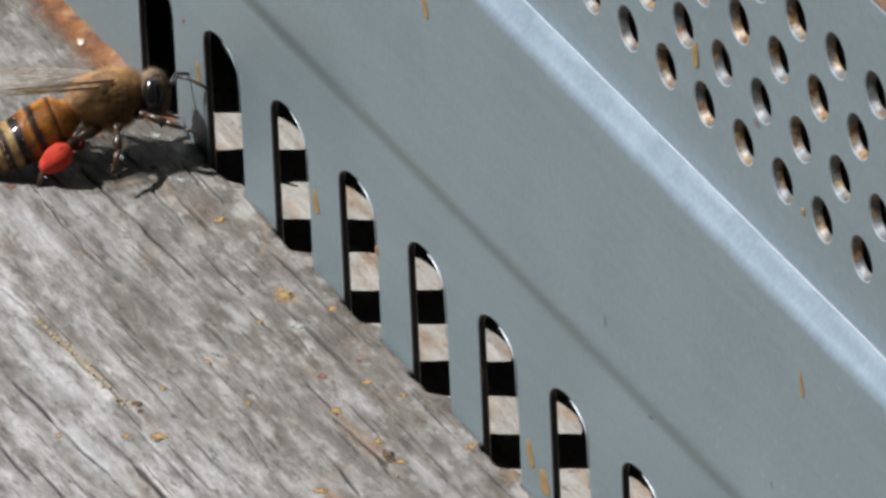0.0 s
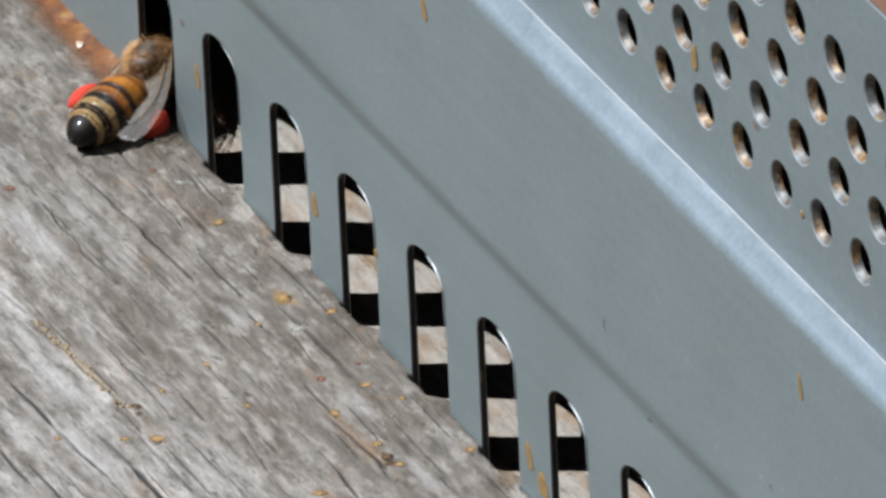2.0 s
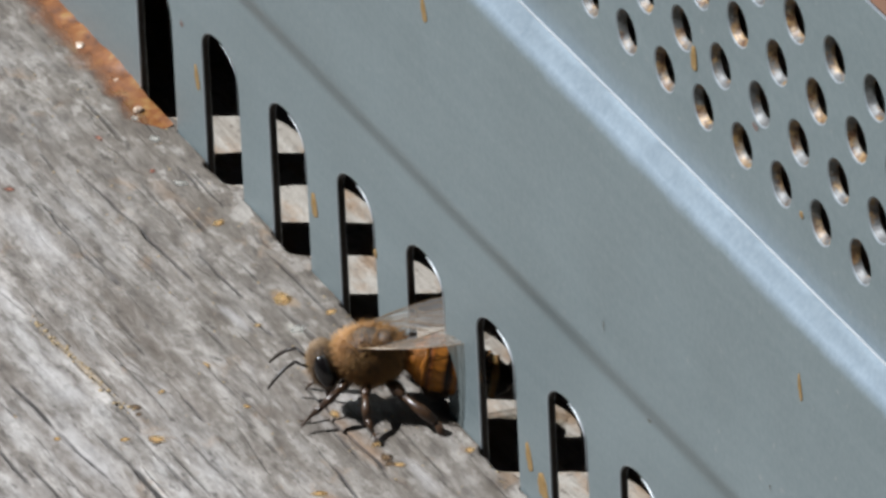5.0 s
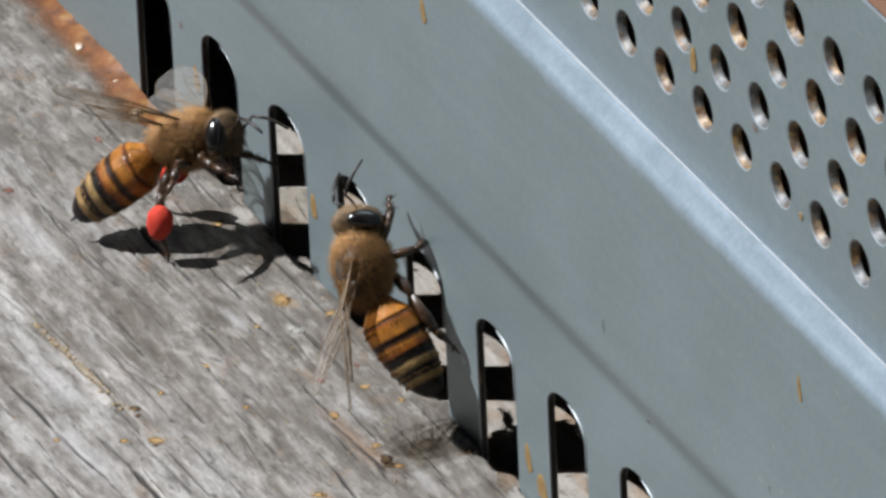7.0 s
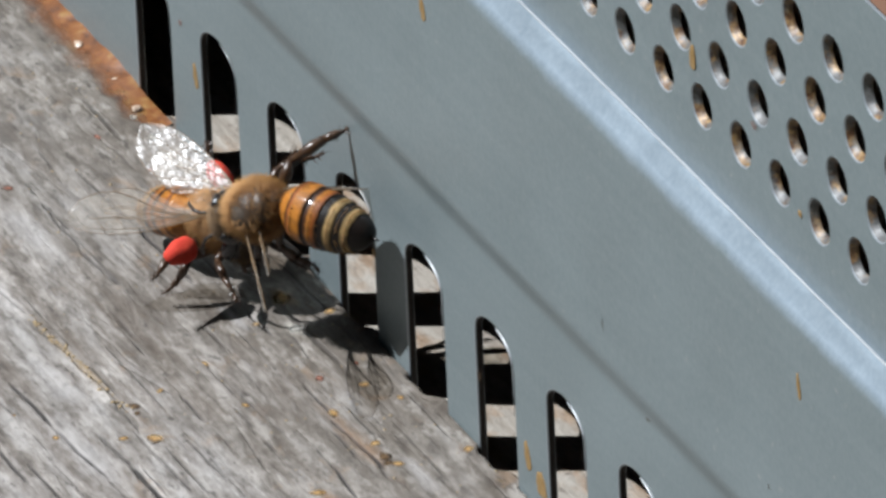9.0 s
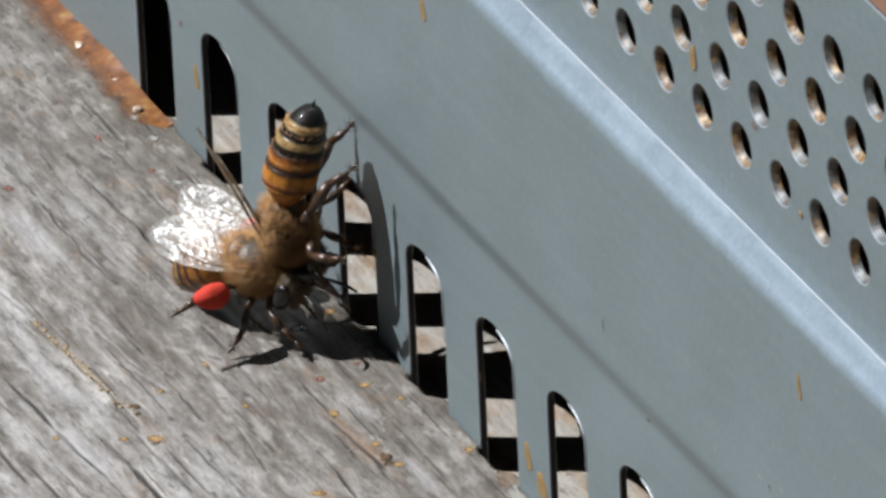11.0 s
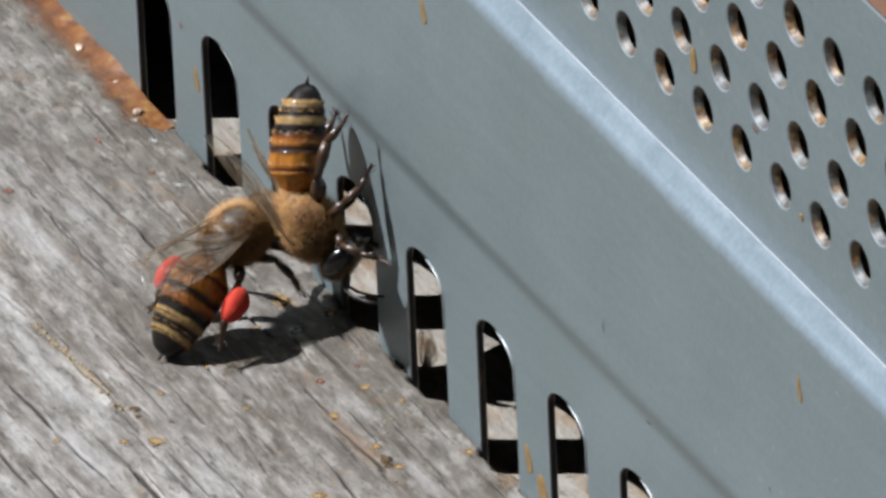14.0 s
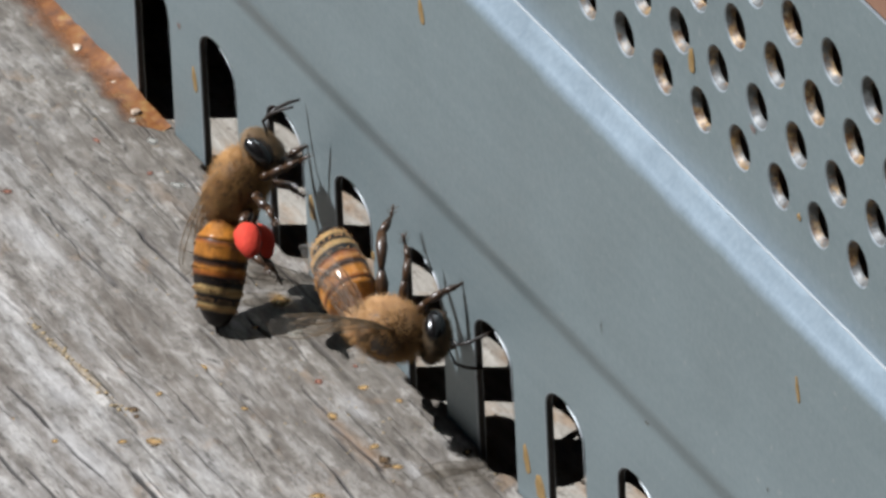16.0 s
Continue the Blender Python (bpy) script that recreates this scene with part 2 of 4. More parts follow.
def wing_material():
    n = Nodes("clear_wing")
    clear = n.tree.nodes.new("ShaderNodeBsdfTransparent")
    clear.inputs["Color"].default_value = (0.96, 0.93, 0.88, 1)
    mixer, layer = n.tree.nodes.new("ShaderNodeMixShader"), n.tree.nodes.new("ShaderNodeMixShader")
    shine = n.tree.nodes.new("ShaderNodeBsdfGlossy")
    shine.inputs["Roughness"].default_value = 0.3
    n.colour(n.ramp(n.noise(n.mapped((900, 900, 900)), 1, 3), [(0.3, (0.66, 0.60, 0.53)), (0.7, (0.84, 0.80, 0.76))]))
    n.set(roughness=0.4)
    n.bump(n.noise(n.mapped((700, 1500, 700)), 1, 3), 0.0002, 0.9)
    n.link(n.bsdf.inputs["Normal"].links[0].from_socket, shine.inputs["Normal"])
    mixer.inputs[0].default_value, layer.inputs[0].default_value = 0.20, 0.035
    n.link(clear.outputs[0], mixer.inputs[1])
    n.link(n.bsdf.outputs[0], mixer.inputs[2])
    n.link(mixer.outputs[0], layer.inputs[1])
    n.link(shine.outputs[0], layer.inputs[2])
    n.link(layer.outputs[0], n.out.inputs["Surface"])
    return n.mat


ZINC = zinc_material()
POLISHED = plain("worn_bright_zinc", (0.60, 0.67, 0.73), (0.78, 0.85, 0.90), 1200, 0.3, 0.00002, 0.5)
STAINED_LIP = stained_lip()
# stained slot edges, with the shade inside the slots painted in near-black
CUT_EDGE = plain("stained_shaded_cut_edge", (0.018, 0.015, 0.014), (0.06, 0.048, 0.04), 800, 0.6, 0.00004)
BOARD = board_material()
INNER_WOOD = stained_floor()
HIVE_WOOD = stained_wood()
HIVE_PAINT = plain("red_brown_hive_paint", (0.36, 0.17, 0.10), (0.46, 0.25, 0.16), 120, 0.6, 0.0001)
PROPOLIS = crust_material()
CRUMB = soft_scrap("ochre_wax", (0.50, 0.28, 0.09), (0.80, 0.52, 0.20))
DUST = plain("ochre_dust", (0.42, 0.30, 0.15), (0.60, 0.45, 0.24), 900, 0.8)
SMEAR = plain("olive_brown_smear", (0.32, 0.19, 0.06), (0.56, 0.36, 0.13), 900, 0.5, 0.0001)
RUST_CRUMB = soft_scrap("red_brown_crumb", (0.34, 0.12, 0.07), (0.50, 0.23, 0.15))
GRASS = plain("mown_grass", (0.035, 0.06, 0.02), (0.09, 0.12, 0.045), 6, 0.8)
CHITIN = plain("black_brown_chitin", (0.012, 0.008, 0.006), (0.045, 0.026, 0.014), 1500, 0.45, 0.00004)
THORAX = plain("dark_thorax_shell", (0.05, 0.028, 0.013), (0.13, 0.075, 0.035), 1500, 0.5, 0.00005)
BALD = plain("dull_back_plate", (0.05, 0.037, 0.027), (0.15, 0.105, 0.065), 1500, 0.8, 0.0001)
LEG_CHITIN = plain("dark_leg_chitin", (0.022, 0.012, 0.007), (0.14, 0.066, 0.026), 900, 0.35, 0.00004)
FUR = plain("tawny_hair", (0.40, 0.175, 0.042), (0.82, 0.45, 0.14), 420, 0.6)
FACE_FUR = plain("brown_face_hair", (0.17, 0.095, 0.04), (0.52, 0.33, 0.15), 900, 0.6)
EYE_BLACK = plain("black_eye", (0.006, 0.005, 0.005), (0.014, 0.011, 0.010), 3000, 0.22)
BANDS = abdomen_material()
WING = wing_material()
VEIN = plain("wing_vein", (0.22, 0.13, 0.06), (0.40, 0.27, 0.14), 900, 0.4)
POLLEN = plain("red_pollen", (0.80, 0.026, 0.006), (0.98, 0.075, 0.020), 1200, 0.85, 0.00012)


# ---- mesh helpers ----
def link_mesh(name, bm, material, parent=None, label="", smooth=True, at=None):
    mesh = bpy.data.meshes.new(name)
    bm.normal_update()
    bm.to_mesh(mesh)
    bm.free()
    mesh.materials.append(material)
    if smooth:
        mesh.polygons.foreach_set("use_smooth", [True] * len(mesh.polygons))
    ob = new(name, mesh)
    if at is not None:
        ob.matrix_basis = at
    if parent is not None:
        ob.parent = parent
    if label:
        tagged(ob, label)
    return ob


def part(name, bm, material, parent, label="", smooth=True, at=None):
    return link_mesh(name, bm, material, parent, label, smooth, at)


def box(lo, hi, bevel=0.0):
    bm = bmesh.new()
    bmesh.ops.create_cube(bm, size=1)
    for v in bm.verts:
        v.co = Vector([lo[i] + (v.co[i] + 0.5) * (hi[i] - lo[i]) for i in range(3)]) * MM
    if bevel:
        bmesh.ops.bevel(bm, geom=bm.edges[:], offset=bevel * MM, segments=2, affect="EDGES")
    return bm


def ellipsoid(bm, centre, radii, u=18, v=12, turn=None):
    made = bmesh.ops.create_uvsphere(bm, u_segments=u, v_segments=v, radius=1)["verts"]
    for w in made:
        p = Vector((w.co.x * radii[0], w.co.y * radii[1], w.co.z * radii[2]))
        if turn is not None:
            p = turn @ p
        w.co = (p + Vector(centre)) * MM
    return made


def tube(bm, points, radii, sides=7):
    """A tapered tube through the points."""
    rings = []
    pts = [Vector(p) for p in points]
    for i, p in enumerate(pts):
        way = (pts[min(i + 1, len(pts) - 1)] - pts[max(i - 1, 0)]).normalized()
        a = way.orthogonal().normalized()
        b = way.cross(a)
        if rings:
            a0 = rings[-1][1]
            a = (a0 - way * a0.dot(way)).normalized()
            b = way.cross(a)
        ring = [bm.verts.new((p + (a * math.cos(k * math.tau / sides) + b * math.sin(k * math.tau / sides)) * radii[i]) * MM) for k in range(sides)]
        rings.append((ring, a))
    for (r0, _), (r1, _) in zip(rings, rings[1:]):
        for k in range(sides):
            bm.faces.new((r0[k], r0[(k + 1) % sides], r1[(k + 1) % sides], r1[k]))
    bm.faces.new(rings[0][0][::-1])
    bm.faces.new(rings[-1][0])


def grid_mesh(xs, ys, z):
    """A height field over the lines xs and ys, z[i][j], in millimetres."""
    bm = bmesh.new()
    rows = [[bm.verts.new((x * MM, y * MM, z[i][j] * MM)) for j, y in enumerate(ys)] for i, x in enumerate(xs)]
    for i in range(len(xs) - 1):
        for j in range(len(ys) - 1):
            bm.faces.new((rows[i][j], rows[i + 1][j], rows[i + 1][j + 1], rows[i][j + 1]))
    return bm


# ---- the ground and the hive ----
PITCH, SLOT_W, SPRING, RISE = 10.5, 5.677, 7.655, 1.637

ground = bmesh.new()
bmesh.ops.create_grid(ground, x_segments=40, y_segments=40, size=400)
for v in ground.verts:
    v.co.z = -0.45
ground_ob = link_mesh("ground", ground, GRASS)
tagged(ground_ob, "mown green grass around the beehive stand", "ground", kind="structure")


def wave(x, y, seed, octaves=3):
    """Smooth value noise of two arrays, about -1 to 1."""
    rng = np.random.RandomState(seed)
    table = rng.uniform(-1, 1, (256, 256))
    total, gain = np.zeros(np.broadcast(x, y).shape), 1.0
    for o in range(octaves):
        xo, yo = x * 2 ** o + 17.3 * o + 90, y * 2 ** o + 5.1 * o + 90
        i, j = np.floor(xo).astype(int), np.floor(yo).astype(int)
        u, w = xo - i, yo - j
        u, w = u * u * (3 - 2 * u), w * w * (3 - 2 * w)
        i, j, i1, j1 = i % 256, j % 256, (i + 1) % 256, (j + 1) % 256
        total += gain * ((table[i, j] * (1 - u) + table[i1, j] * u) * (1 - w) + (table[i, j1] * (1 - u) + table[i1, j1] * u) * w)
        gain *= 0.5
    return total


LONG_CHECKS = [(28.0, -22.7, 34.6, -22.7, 0.17), (34.6, -22.7, 42.3, -22.2, 0.15), (37.0, -20.5, 41.5, -20.3, 0.14), (41.5, -20.3, 46.7, -20.3, 0.22), (34.3, -26.9, 40.4, -26.8, 0.15), (38.1, -25.8, 43.5, -25.9, 0.14),
               (38.5, -24.4, 43.7, -24.4, 0.09), (40.6, -18.3, 46.3, -18.2, 0.12), (40.3, -15.9, 46.0, -15.7, 0.11), (34.9, -14.0, 38.6, -13.9, 0.14), (30.8, -11.0, 36.6, -10.9, 0.11), (7.5, -11.7, 14.6, -11.9, 0.10),
               (14.6, -11.9, 20.1, -11.7, 0.14), (4.9, -8.0, 13.2, -7.5, 0.13), (13.2, -7.5, 21.9, -7.2, 0.15), (15.3, -9.0, 21.8, -8.6, 0.10), (21.0, -5.4, 25.3, -5.2, 0.14), (27.0, -5.9, 30.8, -5.7, 0.12)]
SHORT_CHECKS = [(37.4, -6.5, 42.2, -6.6, 0.12), (32.5, -10.8, 43.1, -10.1, 0.10), (47.2, -9.2, 51.9, -9.4, 0.13), (31.0, -4.6, 35.0, -4.9, 0.09), (16.2, -18.7, 20.2, -18.3, 0.12), (28.1, -15.9, 33.8, -14.5, 0.08),
                (42.0, -6.9, 49.6, -6.4, 0.16), (21.4, -18.4, 35.7, -17.7, 0.10), (40.6, -12.5, 46.3, -13.1, 0.08), (29.2, -24.3, 32.0, -24.3, 0.10), (7.4, -1.9, 11.2, -1.8, 0.12), (22.6, -15.4, 30.8, -14.8, 0.07),
                (32.6, -9.3, 36.7, -9.2, 0.08), (-0.9, -10.7, 7.2, -9.8, 0.08), (1.5, -4.9, 6.8, -4.5, 0.08), (45.5, -6.5, 51.0, -6.7, 0.09), (32.7, -18.0, 38.3, -18.1, 0.08), (9.1, -4.9, 15.0, -4.9, 0.09)]


def board_top(x, y):
    """Height of the board's worn top, in millimetres: fine ridges, furrows and the drying checks along the grain."""
    return board_base(x, y) - 3.0 * check_depth(x, y)


def board_base(x, y):
    lean = y - 0.022 * x
    z = -0.88 + 0.030 * wave(x / 9, lean / 0.8, 3, 3) - 0.03 * np.clip(-wave(x / 30, lean / 1.6, 8, 2) - 0.35, 0, 1) + 0.07 * wave(x / 9, y / 6, 5, 2)
    z = z + 0.022 * wave(x / 0.9, y / 0.55, 15, 2) * np.clip(1.2 + y / 14, 0.15, 1)
    return z


def check_depth(x, y):
    """How deep the drying checks go, along two lists of them."""
    z = np.zeros(np.broadcast(x, y).shape)
    sway = 0.10 * wave(x / 2.2, x * 0, 33, 2)
    for x0, y0, x1, y1, wide in LONG_CHECKS + SHORT_CHECKS:
        u = (x - x0) / (x1 - x0)
        taper = np.clip(np.minimum(u, 1 - u) * 6 + 0.25, 0, 1) * (np.abs(u - 0.5) < 0.53)
        off = (y - (y0 + (y1 - y0) * u) - sway) / (wide * (0.40 + 0.30 * taper))
        z = np.maximum(z, wide * taper * np.exp(-off * off))
    return z


def landing_board():
    """Old board in front of the entrance: furrowed along the grain, its rear edge worn away before each slot."""
    xs = np.concatenate([np.linspace(-160, -30, 40)[:-1], np.arange(-30, 64, 0.3), np.linspace(64, 260, 60)])
    ys = np.concatenate([np.linspace(-75, -32, 24)[:-1], np.arange(-32, 0.01, 0.07)])
    x, y = np.meshgrid(xs, ys, indexing="ij")
    z = board_top(x, y)
    # the rear edge runs back under the sheet and in towards the far side of each slot
    along = (x / PITCH + 0.5) % 1.0 - 0.5
    edge = -0.2 + 0.92 * np.clip((along - 0.02) / 0.10, 0, 1) + 0.10 * wave(x / 0.8, x * 0, 12, 3)
    edge = np.where(np.abs(along) > 0.275, 0.10, edge)
    y = np.where(y > -1.5, -1.5 + (y + 1.5) * (1.5 + edge) / 1.5, y)
    z = z - 0.25 * np.clip((y - edge + 0.35) / 0.35, 0, 1) ** 2
    rows, cols = x.shape
    verts = np.stack([x, y, z], axis=2).reshape(-1, 3) * MM
    a = (np.arange(rows - 1)[:, None] * cols + np.arange(cols - 1)[None, :]).ravel()
    faces = np.stack([a, a + cols, a + cols + 1, a + 1], axis=1)
    ring = np.concatenate([np.arange(cols), np.arange(1, rows) * cols + cols - 1, (rows - 1) * cols + np.arange(cols - 1)[::-1], np.arange(rows - 1)[::-1] * cols])
    low = verts[ring[:-1]] * (1, 1, 0) + (0, 0, -18 * MM)
    k = len(ring) - 1
    skirt = [(ring[i], ring[(i + 1) % k], len(verts) + (i + 1) % k, len(verts) + i) for i in range(k)]
    mesh = bpy.data.meshes.new("landing_board")
    mesh.from_pydata(np.concatenate([verts, low]).tolist(), [], faces.tolist() + [[int(q) for q in f] for f in skirt])
    mesh.materials.append(BOARD)
    # dirt packed into the checks
    dirt = np.clip(check_depth(np.repeat(xs, cols), np.tile(ys, rows)) / 0.11, 0, 1)
    mesh.attributes.new("dirt", "FLOAT", "POINT").data.foreach_set("value", np.concatenate([dirt, np.zeros(k)]))
    mesh.polygons.foreach_set("use_smooth", [True] * len(faces) + [False] * k)
    ob = new("landing_board", mesh)
    tagged(ob, "weathered grey wooden landing board with open grain and crumbs", "board", kind="structure")


landing_board()


def hive_box():
    """The wooden hive behind the guard: floor, front wall with the entrance, sides, back and lid."""
    floor_xs, floor_ys = np.linspace(-150, 250, 300), np.concatenate([np.arange(0.6, 20, 0.35), np.linspace(21, 300, 12)])
    x, y = np.meshgrid(floor_xs, floor_ys, indexing="ij")
    floor = link_mesh("floor", grid_mesh(floor_xs, floor_ys, -2.8 + 0.08 * wave(x / 3, y / 2, 4, 2)), INNER_WOOD)
    tagged(floor, "pale wooden hive floor behind the metal guard", "floor", kind="structure")
    hive = new("beehive")
    tagged(hive, "red-brown painted wooden beehive behind the metal guard", "beehive")
    part("front_wall", box((-160, 2.25, 15.5), (260, 22, 300), 0.4), HIVE_WOOD, hive, "stained bare wooden front wall", False)
    part("batten", box((-160, 0.98, 58.2), (260, 2.3, 90), 0.2), HIVE_PAINT, hive, "red-brown painted batten above the guard", False)
    part("side_wall", box((-160, 22, -18), (-138, 300, 300), 0.4), HIVE_PAINT, hive, "", False)
    part("side_wall", box((238, 22, -18), (260, 300, 300), 0.4), HIVE_PAINT, hive, "", False)
    part("back_wall", box((-160, 300, -18), (260, 322, 300), 0.4), HIVE_PAINT, hive, "", False)
    part("bottom_board", box((-160, 0.7, -18), (260, 300, -4), 0.4), HIVE_WOOD, hive, "", False)
    part("lid", box((-170, -10, 300), (270, 332, 318), 1.0), HIVE_PAINT, hive, "", False)
    part("end_block", box((-160, 1.75, -4), (-45, 22, 15.4), 0.3), HIVE_WOOD, hive, "", False)
    part("end_block", box((228, 1.75, -4), (260, 22, 15.4), 0.3), HIVE_WOOD, hive, "", False)


hive_box()


def hive_stand(ground_z):
    """Low wooden stand that carries the hive and its landing board."""
    stand = new("hive_stand")
    tagged(stand, "plain wooden stand under the beehive", "stand")
    for y0 in (-70, 285):
        part("rail", box((-155, y0, -58), (255, y0 + 34, -18.3), 1.5), HIVE_WOOD, stand, "", False)
    for x0 in (-150, 216):
        part("cross_rail", box((x0, -35.5, -58), (x0 + 34, 284.5, -18.3), 1.5), HIVE_WOOD, stand, "", False)
        for y0 in (-70, 285):
            part("leg", box((x0, y0, ground_z), (x0 + 34, y0 + 34, -58.3), 1.5), HIVE_WOOD, stand, "", False)


hive_stand(-450)


# ---- the metal entrance guard ----
FIRST, LAST = 0, 20
X_MIN, X_MAX = -75.0, 225.0


def slotted_panel():
    """Sheet from the board up to the step: arched slots, a pressed line and the sloping step."""
    bar = (-2.6, SPRING)
    columns = [(x, bar) for x in (X_MIN, -40.0, -12.0)]
    for k in range(FIRST, LAST + 1):
        c = k * PITCH
        columns += [(c + x, bar) for x in (-PITCH / 2 + 0.05, -PITCH / 2 + 1.2, -SLOT_W / 2)]
        for a in range(0, 17):
            th = math.pi * a / 16
            columns.append((c - SLOT_W / 2 * math.cos(th), (SPRING + RISE * math.sin(th),)))
        columns += [(c + SLOT_W / 2, bar), (c + PITCH / 2 - 1.2, bar)]
    columns += [(LAST * PITCH + 6, bar), (X_MAX, bar)]
    profile = [(12.0, 0.0), (13.7, 0.0)]
    for i in range(1, 13):
        s = i / 12
        profile.append((13.8 + 2.4 * s, -0.5 * (s * s * (3 - 2 * s))))
    profile += [(16.8, -0.5), (24.0, -0.5), (31.9, -0.5)]
    for i in range(1, 8):
        s = i / 7
        profile.append((32.2 + 1.0 * s, -0.5 + 0.46 * s * s))
    profile += [(33.75, 0.32), (34.42, 0.74)]
    bm = bmesh.new()
    lines = []
    for x, foot in columns:
        lines.append([bm.verts.new((x * MM, y * MM, z * MM)) for z, y in [(z, 0.0) for z in foot] + profile])
    for (x0, foot0), (x1, foot1), l0, l1 in zip(columns, columns[1:], lines, lines[1:]):
        if x1 - x0 > 1e-6:
            for j in range(len(l0) - 1):
                face = bm.faces.new((l0[j], l1[j], l1[j + 1], l0[j + 1]))
                face.material_index = 2 if l0[j].co.z > 32.3 * MM else 0
    bmesh.ops.remove_doubles(bm, verts=bm.verts[:], dist=1e-6)
    return bm


def perforated_panel():
    """Upper sheet with four staggered rows of punched holes."""
    p, rs, r, x0, z0, y = 5.388, 4.149, 1.50, 72.015 - 5.388 / 2, 39.402, 1.03
    n0, n1 = -26, 28
    bm = bmesh.new()

    def vert(x, z):
        """The sheet curves forward a little towards its lower edge."""
        bow = 0.15 * max(0.0, (35.8 - z) / 1.5) ** 2
        return bm.verts.new((x * MM, (y - bow) * MM, z * MM))

    def quad(a, b, c, d):
        bm.faces.new([vert(*q) for q in (a, b, c, d)])

    def strip(za, zb, off=0.0):
        for i in range(n0 * 8, n1 * 8):
            xa, xb = x0 + off + p * i / 8, x0 + off + p * (i + 1) / 8
            quad((xa, za), (xb, za), (xb, zb), (xa, zb))

    rows = [34.3, 34.6, 34.95, 35.35, 35.8, z0 - rs / 2]
    for low, high in zip(rows, rows[1:]):
        strip(low, high)
    for j in range(4):
        zc = z0 + rs * j
        odd = (j % 2) * 0.5
        for i in range(n0, n1 - (1 if odd else 0)):
            c = x0 + p * (i + 0.5 + odd)
            ring = [(c - p / 2 + p * k / 8, zc - rs / 2) for k in range(8)]
            ring += [(c + p / 2, zc - rs / 2 + rs * k / 6) for k in range(6)]
            ring += [(c + p / 2 - p * k / 8, zc + rs / 2) for k in range(8)]
            ring += [(c - p / 2, zc + rs / 2 - rs * k / 6) for k in range(6)]
            outer = [vert(*q) for q in ring]
            inner = []
            for q in ring:
                a = math.atan2(q[1] - zc, q[0] - c)
                inner.append(vert(c + r * math.cos(a), zc + r * math.sin(a)))
            lips = [outer, inner]
            for grow, deep in ((0.94, 0.08), (0.80, 0.32), (0.72, 0.55)):
                lips.append([bm.verts.new(((c * MM + (v.co.x - c * MM) * grow), (y + deep) * MM, zc * MM + (v.co.z - zc * MM) * grow)) for v in inner])
            for step, (wide, tight) in enumerate(zip(lips, lips[1:])):
                for k in range(len(ring)):
                    m = (k + 1) % len(ring)
                    bm.faces.new((wide[k], wide[m], tight[m], tight[k])).material_index = (0, 3, 2, 2)[step]
                    if step < 2:
                        bm.edges.get((tight[k], tight[m])).smooth = False
        if odd:
            for xa, xb in ((x0 + p * n0, x0 + p * (n0 + 0.5)), (x0 + p * (n1 - 0.5), x0 + p * n1)):
                for k in range(6):
                    quad((xa, zc - rs / 2 + rs * k / 6), (xb, zc - rs / 2 + rs * k / 6), (xb, zc - rs / 2 + rs * (k + 1) / 6), (xa, zc - rs / 2 + rs * (k + 1) / 6))
    strip(z0 + 3.5 * rs, 58.0)
    bmesh.ops.remove_doubles(bm, verts=bm.verts[:], dist=2e-6)
    return bm


def entrance_guard():
    guard = new("entrance_guard")
    tagged(guard, "grey zinc-coated metal entrance guard with arched slots and punched holes", "entrance guard")
    for name, bm, label in (("slotted_panel", slotted_panel(), "sheet with a row of arched slots"), ("perforated_panel", perforated_panel(), "sheet with staggered rows of punched holes")):
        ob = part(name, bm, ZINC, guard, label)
        slotted = name == "slotted_panel"
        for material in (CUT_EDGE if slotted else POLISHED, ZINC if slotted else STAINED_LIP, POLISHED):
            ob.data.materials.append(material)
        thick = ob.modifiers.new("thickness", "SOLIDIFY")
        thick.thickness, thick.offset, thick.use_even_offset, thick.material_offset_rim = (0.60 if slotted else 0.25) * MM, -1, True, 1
        edge = ob.modifiers.new("edge", "BEVEL")
        edge.width, edge.segments, edge.limit_method, edge.angle_limit = (0.12 if slotted else 0.06) * MM, 2, "ANGLE", radians(50)
        edge.material = 3
        ob.modifiers.new("flat", "WEIGHTED_NORMAL").keep_sharp = True
    # added near-white tube along one flank of each slot, painting its sun glint
    white = plain("glint_white_zinc", (0.80, 0.84, 0.87), (0.93, 0.95, 0.96), 900, 0.4, 0.0, 0.25)
    for k in range(FIRST, LAST + 1):
        arc = [(k * PITCH + SLOT_W / 2 * math.sin(a), -0.03, SPRING + RISE * math.cos(a)) for a in [radians(10 + 80 * i / 14) for i in range(15)]]
        arc += [(k * PITCH + SLOT_W / 2, -0.03, z) for z in (SPRING - 1.0, SPRING - 2.0, SPRING - 3.5)]
        bm = bmesh.new()
        tube(bm, arc, [min(1.0, 0.2 + 0.2 * k) * (0.02 + 0.055 * math.sin(math.pi * min(1.0, (i + 1) / 17.0)) ** 0.7) for i in range(18)], 6)
        part("slot_glint", bm, white, guard)
    # crease at the head of the slope, its sun glint painted as near-white colour
    bm = bmesh.new()
    xs = np.arange(X_MIN, X_MAX, 1.5)
    tube(bm, [(x, 0.65 + 0.012 * math.sin(x * 0.8), 34.50) for x in xs], [0.055 + 0.02 * noise.noise(Vector((x * 0.4, 0, 0))) for x in xs], 8)
    part("crease", bm, white, guard, "crease with its sun glint painted white")


entrance_guard()


